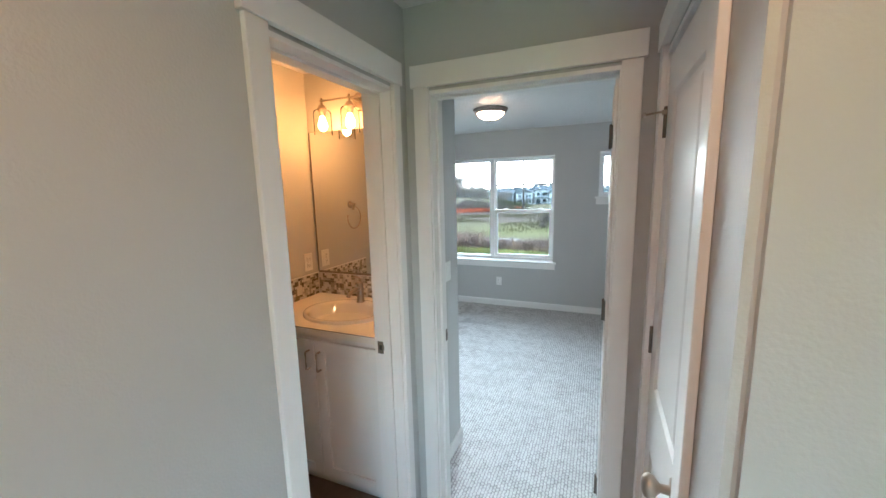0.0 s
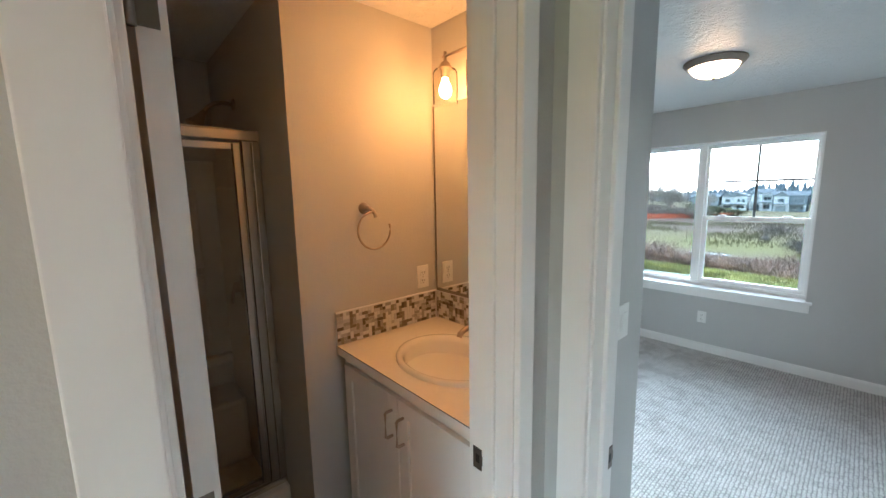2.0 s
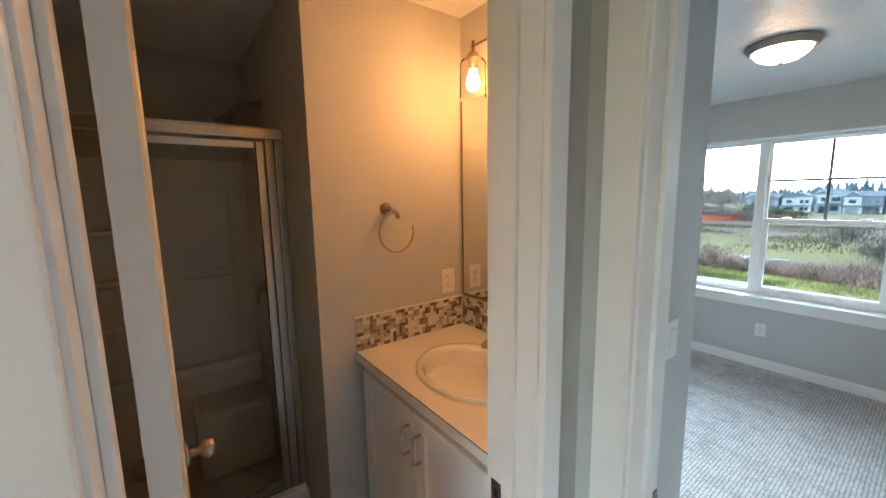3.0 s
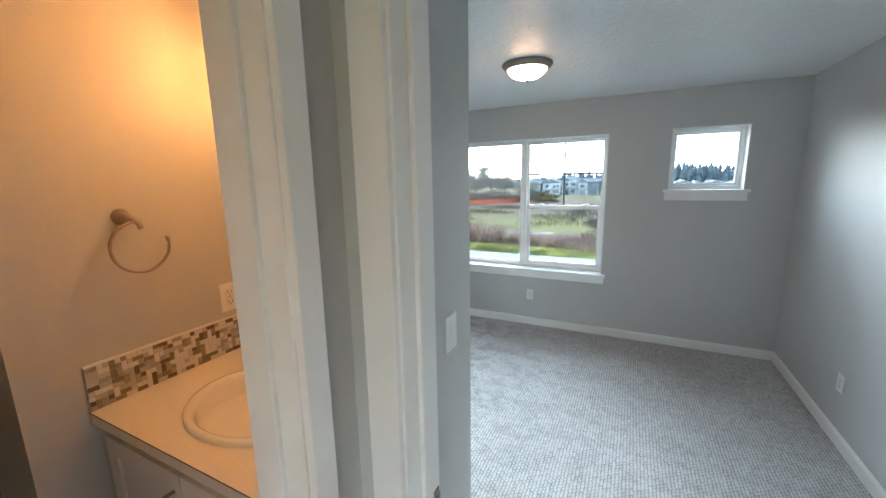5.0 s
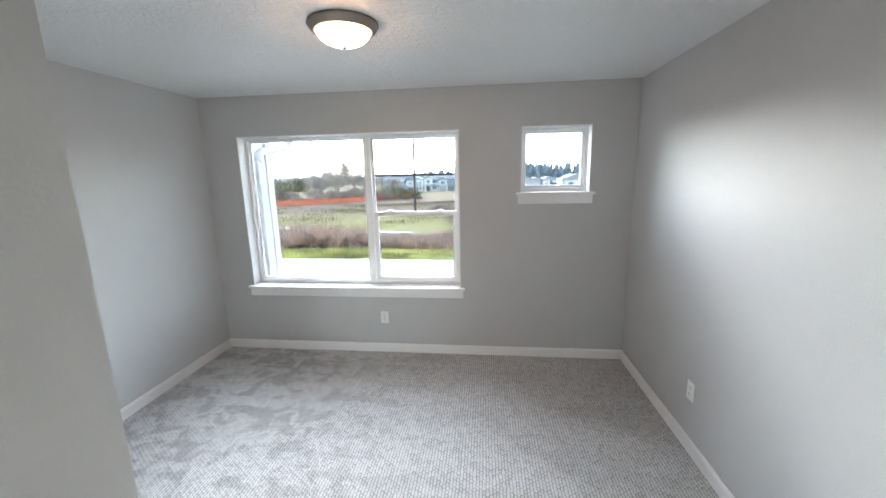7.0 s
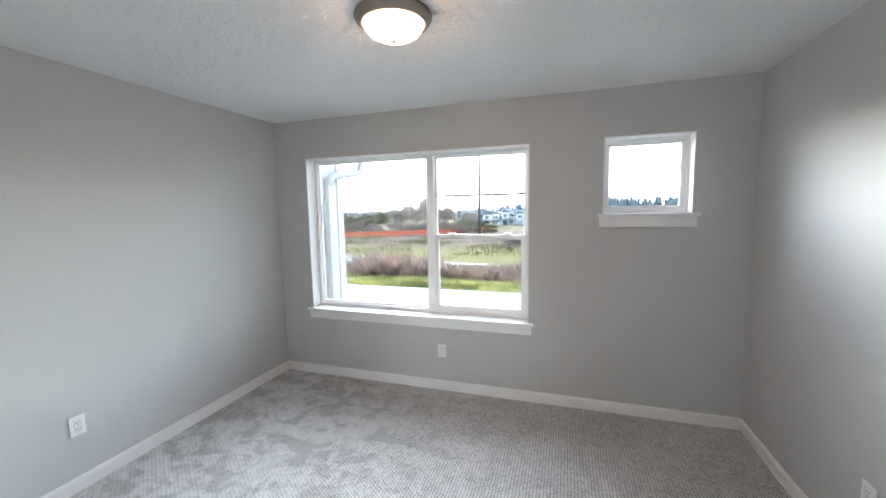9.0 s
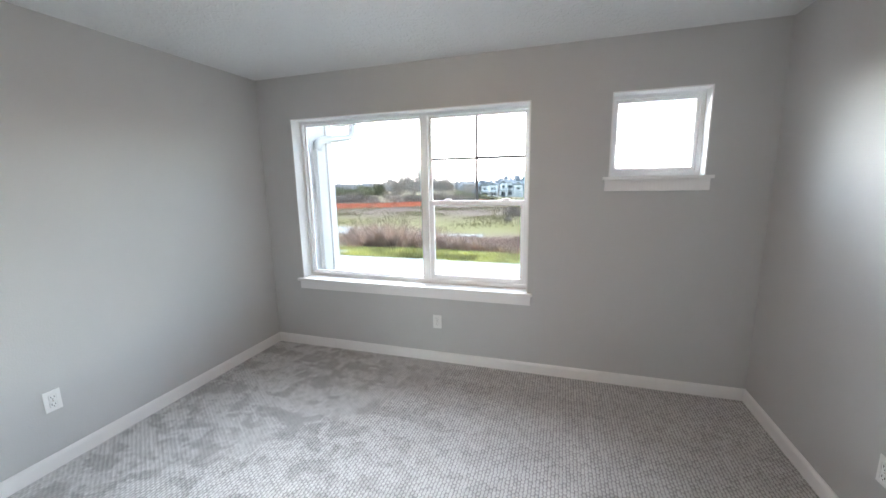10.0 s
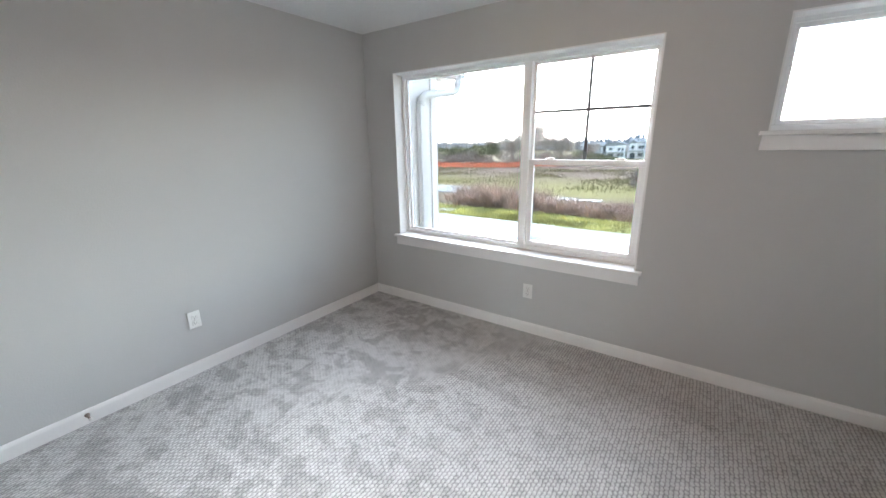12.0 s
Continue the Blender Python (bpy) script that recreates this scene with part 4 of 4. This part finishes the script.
pv = tagged(new("pavement"), "pale concrete slab outside the window", "pavement", kind="structure")
for k in range(5):
    x0 = -8.6 + 3.0 * k
    part("slab", boxes((x0, 5.40, -0.25, x0 + 2.99, 10.02 - 0.06 * k, -0.145), bevel=0.006), M_CONCRETE, pv)
for k, x in enumerate((-6.4, -5.85)):
    part("stepping_stone", boxes((x, 10.25 + 0.1 * k, -0.22, x + 0.42, 10.55 + 0.1 * k, -0.150), bevel=0.01), M_CONCRETE, pv)
setting("road", boxes((-120, 17.3, -1.2, -8.6, 19.6, ground_z(19.6) + 0.10), (-8.6, 17.7, -1.2, -3.5, 18.3, ground_z(18.3) + 0.03)), M_ROAD, "pale wet gravel track across the field", "road")

# the house's own wing with its downspout
wg = thing("house_wing", pose(-2.93, 6.28, -0.147), "white sided corner of the house beside the window", "house")
part("wall", boxes((-3.0, -0.87, 0, 0, 0, 2.44)), M_SIDING, wg)
part("corner_board", boxes((-0.09, 0.0005, 0, 0.022, 0.02, 2.44), (0.0005, -0.09, 0, 0.022, 0.0, 2.44)), M_SIDING, wg)
part("soffit", boxes((-3.0, -0.87, 2.44, 0.10, 0.40, 2.47)), M_SIDING, wg)
part("roof", boxes((-3.0, -0.87, 2.47, 0.12, 0.42, 2.58)), M_ROOF, wg)
part("gutter", boxes((-3.0, 0.40, 2.395, 0.11, 0.52, 2.50), bevel=0.015), M_GUTTER, wg)
sp = thing("downspout", pose(-2.93, 6.36, -0.147), "white metal downspout with two elbows on the siding", "downspout")
part("pipe", boxes((0.024, -0.44, 0.002, 0.082, -0.345, 2.05), bevel=0.012), M_GUTTER, sp)
part("elbow", tube([(0.053, -0.392, 2.03), (0.053, -0.375, 2.11), (0.053, -0.30, 2.155), (0.053, 0.20, 2.225), (0.053, 0.31, 2.255), (0.053, 0.345, 2.31), (0.053, 0.36, 2.40), (0.053, 0.42, 2.43)], 0.043, 12), M_GUTTER, sp, "", True)
for z in (0.5, 1.8):
    part("strap", boxes((0.022, -0.46, z, 0.086, -0.325, z + 0.03)), M_GUTTER, sp)


def blades(name, n, x0, x1, y0, y1, hmin, hmax, w, material, label, category, seed, clump=0.0, lean=0.35):
    """Many upright leaf strips in one mesh."""
    rs = np.random.RandomState(seed)
    px, py = rs.uniform(x0, x1, n), rs.uniform(y0, y1, n)
    if clump:
        cxs, cys = rs.uniform(x0, x1, 90), rs.uniform(y0, y1, 90)
        pick = rs.randint(0, 90, n)
        tall = rs.uniform(0.5, 1.3, 90)[pick]
        px, py = cxs[pick] + rs.normal(0, clump, n), np.clip(cys[pick] + rs.normal(0, clump, n), y0, y1)
    if not clump:
        tall = np.ones(n)
    h = tall * rs.uniform(hmin, hmax, n) * (0.75 + 0.35 * np.sin(px * 0.9 + 1.3 * np.sin(py)))
    a = rs.uniform(0, 2 * math.pi, n)
    lx, ly = rs.normal(0, lean, n) * h, rs.normal(0, lean, n) * h
    pz = np.array([ground_z(y) for y in py]) - 0.01
    cx, cy = np.cos(a) * w / 2, np.sin(a) * w / 2
    v = np.empty((n, 5, 3))
    v[:, 0] = np.stack([px - cx, py - cy, pz], 1)
    v[:, 1] = np.stack([px + cx, py + cy, pz], 1)
    v[:, 2] = np.stack([px + 0.4 * lx + cx * 0.8, py + 0.4 * ly + cy * 0.8, pz + 0.55 * h], 1)
    v[:, 3] = np.stack([px + 0.4 * lx - cx * 0.8, py + 0.4 * ly - cy * 0.8, pz + 0.55 * h], 1)
    v[:, 4] = np.stack([px + lx, py + ly, pz + h], 1)
    faces = []
    for k in range(n):
        o = 5 * k
        faces += [(o, o + 1, o + 2, o + 3), (o + 3, o + 2, o + 4)]
    me = bpy.data.meshes.new(name)
    me.from_pydata(v.reshape(-1, 3).tolist(), [], faces)
    me.materials.append(material)
    return tagged(new(name, me), label, category, kind="stuff")


blades("lawn_grass", 20000, -10, 2.5, 10.05, 12.0, 0.03, 0.12, 0.024, M_GRASS, "short bright green grass strip beside the slab", "grass", 3)
blades("dry_reeds", 18000, -8.0, 3.2, 11.9, 15.8, 0.30, 0.70, 0.028, M_REED, "tangled dry reddish-brown reeds and brambles", "reeds", 4, clump=0.34, lean=0.55)
blades("field_tufts", 22000, -26, 12, 19.5, 42, 0.05, 0.22, 0.05, M_TUFT, "rough dead and green grass tufts on the field", "grass", 5, clump=1.2)


def leaf_cloud(n, lobes, size, seed, slim=0.5):
    """Leaf quads scattered in a set of lobes (centre, radii), with gaps."""
    rs = np.random.RandomState(seed)
    verts, faces = [], []
    for k in range(n):
        c, r = lobes[rs.randint(len(lobes))]
        d = rs.normal(0, 1, 3)
        d /= np.linalg.norm(d) + 1e-9
        p = np.array(c) + d * np.array(r) * rs.uniform(0.15, 1.08)
        u, w = rs.normal(0, 1, 3), rs.normal(0, 1, 3)
        u /= np.linalg.norm(u)
        if slim < 0.3:
            u[2] = abs(u[2]) + 0.6
            u /= np.linalg.norm(u)
        w -= u * (u @ w)
        w /= np.linalg.norm(w)
        s = size * rs.uniform(0.5, 1.3)
        o = len(verts)
        verts += [(p - u * s).tolist(), (p + w * s * slim).tolist(), (p + u * s).tolist(), (p - w * s * slim).tolist()]
        faces.append((o, o + 1, o + 2, o + 3))
    me = bpy.data.meshes.new("crown")
    me.from_pydata(verts, [], faces)
    return me


def limbs(h, seed, spread, depth=3):
    """Tapered trunk with forking limbs."""
    rnd = random.Random(seed)
    bm = bmesh.new()

    def grow(p, d, length, r, level):
        pts = [p]
        for _ in range(3):
            d = (d + Vector((rnd.uniform(-1, 1), rnd.uniform(-1, 1), rnd.uniform(-0.2, 0.5))) * 0.22).normalized()
            pts.append(pts[-1] + d * length / 3)
        t = tube(pts, r, 5, radii=[r, r * 0.85, r * 0.7, r * 0.55])
        me = bpy.data.meshes.new("tmp")
        t.to_mesh(me)
        t.free()
        bm.from_mesh(me)
        bpy.data.meshes.remove(me)
        if level < depth:
            for _ in range(4 if level else 6):
                q = pts[rnd.choice((1, 2, 3))]
                nd = (d + Vector((rnd.uniform(-1, 1), rnd.uniform(-1, 1), rnd.uniform(-0.1, 0.6))) * spread).normalized()
                grow(q, nd, length * rnd.uniform(0.5, 0.75), r * 0.5, level + 1)

    grow(Vector((0, 0, 0)), Vector((0, 0, 1)), h * 0.45, h * 0.022, 0)
    return bm


def tree(name, x, y, h, wide, label, material, leaves, size, seed, category="tree", low=0.25, bare=False):
    t = thing(name, pose(x, y, ground_z(y) - 0.05), label, category)
    part("trunk", limbs(h, seed, 0.9, 3 if bare else 2), M_TWIG if bare else M_BARK, t)
    rs = random.Random(seed)
    lobes = []
    for k in range(9):
        a = 2 * math.pi * k / 9 + rs.uniform(-0.3, 0.3)
        rr = wide * rs.uniform(0.15, 0.6)
        lobes.append(((math.cos(a) * rr, math.sin(a) * rr, h * rs.uniform(low, 0.85)), (wide * 0.34, wide * 0.34, h * 0.16)))
    me = leaf_cloud(leaves, lobes, size, seed, 0.035 if bare else 0.5)
    me.materials.append(material)
    c = new("crown", me)
    c.parent = t
    return t


rt = random.Random(11)
for k in range(11):
    tree("hedge_bush", -53 + 2.5 * k + rt.uniform(-0.8, 0.8), 52 + rt.uniform(-2, 5), rt.uniform(1.9, 3.3), rt.uniform(2.6, 4.2), "dense olive-green hedge bush at the field's edge", M_LEAF, 2400, 0.17, 100 + k, "bush", low=0.10)
for k in range(20):
    tree("scrub_bush", -40 + 1.42 * k + rt.uniform(-0.3, 0.3), 48.5 + rt.uniform(-1, 2), rt.uniform(1.2, 2.2), 2.3, "brown leafless scrub behind the orange netting", M_SCRUB, 900, 0.30, 500 + k, "bush", low=0.08, bare=True)
for k, (x, y, h) in enumerate(((-21.5, 56, 6.2), (-19.6, 58, 7.2), (-24.0, 60, 5.4), (-27, 62, 4.4), (-17.3, 57, 4.2), (-30, 66, 4.6), (-34, 68, 4.2), (-14.5, 60, 3.2))):
    tree("bare_tree", x, y, h, h * 0.62, "leafless grey-brown tree behind the field", M_TWIG, 2600, 0.42, 200 + k, "tree", low=0.4, bare=True)
for k in range(8):
    tree("dark_bush", -20.5 + 1.5 * k, 53 + rt.uniform(-1, 1), rt.uniform(1.2, 1.9), 2.2, "low dark green bush at the field's edge", M_LEAF, 1200, 0.13, 300 + k, "bush", low=0.1)
tree("bramble_bush", -1.25, 20.6, 1.35, 2.2, "dark leafless bramble bush above the reeds", M_BRAMBLE, 6000, 0.16, 400, "bush", low=0.10, bare=True)

# small dark marker beside the bramble
mk = thing("marker_post", pose(-3.35, 24.6, ground_z(24.6)), "small dark bell-shaped marker on a post in the field", "post")
part("pole", lathe([(0, 0), (0.03, 0), (0.03, 0.22), (0, 0.22)], 10), M_BARK, mk)
part("cap", lathe([(0, 0.52), (0.05, 0.48), (0.10, 0.36), (0.22, 0.24), (0.24, 0.16), (0, 0.16)], 16), M_BARK, mk, "dark bell-shaped cap")

# orange construction netting with its stakes
nf = thing("netting_fence", pose(0, 0, 0), "orange plastic construction netting on stakes across the field", "fence")


def net_line(u):
    """The fence's run: straight across the field, then a bend away from the house."""
    if u < 32:
        return Vector((-56 + u, 38.0 + 0.25 * math.sin(u * 0.4), 0))
    a = min((u - 32) / 17.0, 1.75)
    return Vector((-24 + 11.0 * math.sin(a * 1.25) ** 0.9, 38.2 + 19.0 * (1 - math.cos(a * 1.1)) + 5.0 * a * a, 0))


for k in range(24):
    p, q = net_line(2.6 * k), net_line(2.6 * (k + 1))
    zp, zq = ground_z(p.y), ground_z(q.y)
    bm = bmesh.new()
    for j in range(6):
        z = 0.03 + 0.085 * j
        bm.faces.new([bm.verts.new(c) for c in ((p.x, p.y, zp + z), (q.x, q.y, zq + z), (q.x, q.y, zq + z + 0.06), (p.x, p.y, zp + z + 0.06))])
    for j in range(20):
        w = p.lerp(q, (j + 0.5) / 20)
        zw = zp + (zq - zp) * (j + 0.5) / 20
        bm.faces.new([bm.verts.new(c) for c in ((w.x - 0.02, w.y + 0.004, zw + 0.03), (w.x + 0.02, w.y + 0.004, zw + 0.03), (w.x + 0.02, w.y + 0.004, zw + 0.51), (w.x - 0.02, w.y + 0.004, zw + 0.51))])
    part("net_strip", bm, M_NET, nf)
    part("stake", boxes((p.x - 0.02, p.y - 0.02, zp - 0.05, p.x + 0.02, p.y + 0.02, zp + 0.66)), M_BARK, nf)


def house(x, y, w, d, h, body, label, turn=0, garage=True, gable=True, roofing=None):
    t = thing("far_house", pose(x, y, ground_z(y) - 0.05, 0, 0, turn), label, "house", group="houses across the field")
    part("wall", boxes((-w / 2, 0, 0, w / 2, d, h)), body, t)
    bm = bmesh.new()
    e = 0.4
    if gable:
        vs = [bm.verts.new(c) for c in ((-w / 2 - e, -e, h), (w / 2 + e, -e, h), (w / 2 + e, d + e, h), (-w / 2 - e, d + e, h), (0, -e, h + w * 0.22), (0, d + e, h + w * 0.22))]
        for f in ((0, 1, 4), (2, 3, 5), (1, 2, 5, 4), (3, 0, 4, 5), (0, 3, 2, 1)):
            bm.faces.new([vs[k] for k in f])
    else:
        vs = [bm.verts.new(c) for c in ((-w / 2 - e, -e, h), (w / 2 + e, -e, h), (w / 2 + e, d + e, h), (-w / 2 - e, d + e, h), (-w / 2 - e, d / 2, h + d * 0.16), (w / 2 + e, d / 2, h + d * 0.16))]
        for f in ((0, 1, 5, 4), (2, 3, 4, 5), (3, 0, 4), (1, 2, 5), (0, 3, 2, 1)):
            bm.faces.new([vs[k] for k in f])
    bmesh.ops.recalc_face_normals(bm, faces=bm.faces)
    part("roof", bm, roofing or M_ROOF, t)
    # front gable with its trim, over a porch
    gw = w * 0.42
    gx = -w * 0.22
    bm = bmesh.new()
    box(bm, gx - gw / 2, -0.9, 0, gx + gw / 2, 0.0, h * 0.98)
    part("front_bay", bm, M_HOUSEW if body is M_HOUSEB else body, t)
    bm = bmesh.new()
    top = h * 0.98 + gw * 0.42
    vs = [bm.verts.new(c) for c in ((gx - gw / 2 - 0.3, -1.2, h * 0.95), (gx, -1.2, top), (gx + gw / 2 + 0.3, -1.2, h * 0.95), (gx - gw / 2 - 0.3, d * 0.4, h * 0.95), (gx, d * 0.4, top), (gx + gw / 2 + 0.3, d * 0.4, h * 0.95))]
    for f in ((0, 1, 4, 3), (1, 2, 5, 4), (0, 2, 1), (3, 4, 5)):
        bm.faces.new([vs[k] for k in f])
    bmesh.ops.recalc_face_normals(bm, faces=bm.faces)
    part("gable_roof", bm, roofing or M_ROOF, t)
    part("porch_roof", boxes((-w / 2, -2.0, h * 0.44, w / 2, 0, h * 0.49)), roofing or M_ROOF, t)
    for px in (-w / 2 + 0.15, gx + gw / 2 + 0.3, w / 2 - 0.15):
        part("porch_post", boxes((px - 0.12, -1.95, 0, px + 0.12, -1.71, h * 0.44)), M_HOUSEW, t)
    if garage:
        part("garage_door", boxes((gx - gw * 0.36, -0.96, 0, gx + gw * 0.36, -0.905, h * 0.36)), M_HWIN if body is M_HOUSEW else M_HOUSEG, t)

    def glazing(wx, y, z, ww, wh):
        win = part("window", boxes((wx - ww / 2, y - 0.05, z, wx + ww / 2, y + 0.02, z + wh)), M_HWIN, t)
        part("frame", boxes((wx - ww / 2 - 0.12, y - 0.08, z - 0.12, wx + ww / 2 + 0.12, y - 0.051, z), (wx - ww / 2 - 0.12, y - 0.08, z + wh, wx + ww / 2 + 0.12, y - 0.051, z + wh + 0.12), (wx - ww / 2 - 0.12, y - 0.08, z, wx - ww / 2, y - 0.051, z + wh), (wx + ww / 2, y - 0.08, z, wx + ww / 2 + 0.12, y - 0.051, z + wh)), M_HOUSEW, win)

    glazing(gx, -0.9, h * 0.60, gw * 0.42, h * 0.2)
    for f in (0.18, 0.36):
        glazing(w * f, 0, h * 0.60, 0.75, h * 0.2)
        glazing(w * f, 0, h * 0.14, 0.75, h * 0.22)
    return t


for k, (x, w, body, lab, gb) in enumerate((
    (-35.5, 7.5, M_HOUSEG, "grey two-storey house across the field", False), (-28.0, 6.5, M_HOUSEW, "white gabled two-storey house across the field", True),
    (-21.5, 5.0, M_HOUSEW, "white two-storey house across the field", False), (-14.8, 7.5, M_HOUSEB, "dark blue two-storey house across the field", False),
    (-6.0, 7.5, M_HOUSEB, "dark blue two-storey house across the field", True), (3.0, 8.0, M_HOUSEG, "grey two-storey house across the field", True))):
    house(x, 148 + (k % 3) * 2, w, 8, (4.3, 4.6, 5.6, 4.7, 4.4, 4.2)[k], body, lab, gable=gb)
for k, (x, y, w, h, body) in enumerate(((9.6, 97, 6.4, 2.5, M_HOUSEW), (14.0, 112, 4.6, 3.0, M_HOUSEG), (17.6, 112, 4.6, 3.2, M_HOUSEW), (21.4, 97, 6.2, 3.0, M_HOUSEW), (29, 97, 6.5, 3.4, M_HOUSEG), (37, 100, 7, 3.4, M_HOUSEW))):
    house(x, y, w, 8, h, body, "pale gabled house beyond the side yard", gable=True, roofing=M_PALEROOF)

# far wooded rises
def far_wood(name, x0, x1, y, hmin, hmax, n, material, label, seed):
    rs = np.random.RandomState(seed)
    verts, faces = [], []
    for k in range(n):
        x, yy = rs.uniform(x0, x1), y + rs.uniform(0, 40)
        hill = hmin + (hmax - hmin) * (0.5 + 0.5 * math.sin((x - x0) / (x1 - x0) * 5.3 + seed))
        z = ground_z(yy)
        h = hill * rs.uniform(0.75, 1.15)
        r = h * rs.uniform(0.18, 0.32)
        for j in range(5):
            a0 = rs.uniform(0, 6.28)
            zz = z + h * (0.12 + 0.17 * j)
            rr = r * (1.05 - 0.17 * j)
            o = len(verts)
            verts += [(x + rr * math.cos(a0 + q * 1.257), yy + rr * math.sin(a0 + q * 1.257), zz + rs.uniform(-0.1, 0.1) * h) for q in range(5)] + [(x, yy, zz + 0.30 * h)]
            faces += [(o + q, o + (q + 1) % 5, o + 5) for q in range(5)]
    me = bpy.data.meshes.new(name)
    me.from_pydata(verts, [], faces)
    me.materials.append(material)
    return tagged(new(name, me), label, "woods", kind="stuff")


far_wood("far_woods", -330, 60, 260, 6.4, 8.6, 700, M_HAZE, "hazy grey-brown bare woods on the horizon", 21)
far_wood("conifer_ridge", 15, 240, 240, 10.5, 14.5, 500, M_CONIFER, "dark conifer ridge on the horizon", 22)
far_wood("conifer_rise", -60, -5, 235, 7.0, 9.6, 90, M_CONIFER, "dark conifers behind the houses", 23)

# overhead wires between poles
up = thing("power_line", pose(0, 0, 0), "overhead power line on wooden poles behind the field", "power line")
for x in (-62, -24.0, 14.0, 52):
    part("pole", lathe([(0, -4), (0.08, -4), (0.06, 4.9), (0, 4.9)], 8), M_BARK, up).location = (x, 88, 0)
for dz in (0.0, 0.55):
    for x in (-62, -24, 14):
        part("wire", tube([(x + 38 * q / 8, 88, 4.4 + dz - 0.5 * (1 - (2 * q / 8 - 1) ** 2)) for q in range(9)], 0.022, 5), M_BARK, up)


# ---- mosaic tiles last ----
mosaic("mosaic_backsplash", pose(-1.7895, 1.522, TOP + 0.001, 0, 0, 90), 0.583, 0.144, "glass mosaic backsplash in white, taupe and brown", 1)
mosaic("mosaic_backsplash", pose(-1.780, 2.1065, TOP + 0.001), 0.872, 0.144, "glass mosaic backsplash in white, taupe and brown", 2)
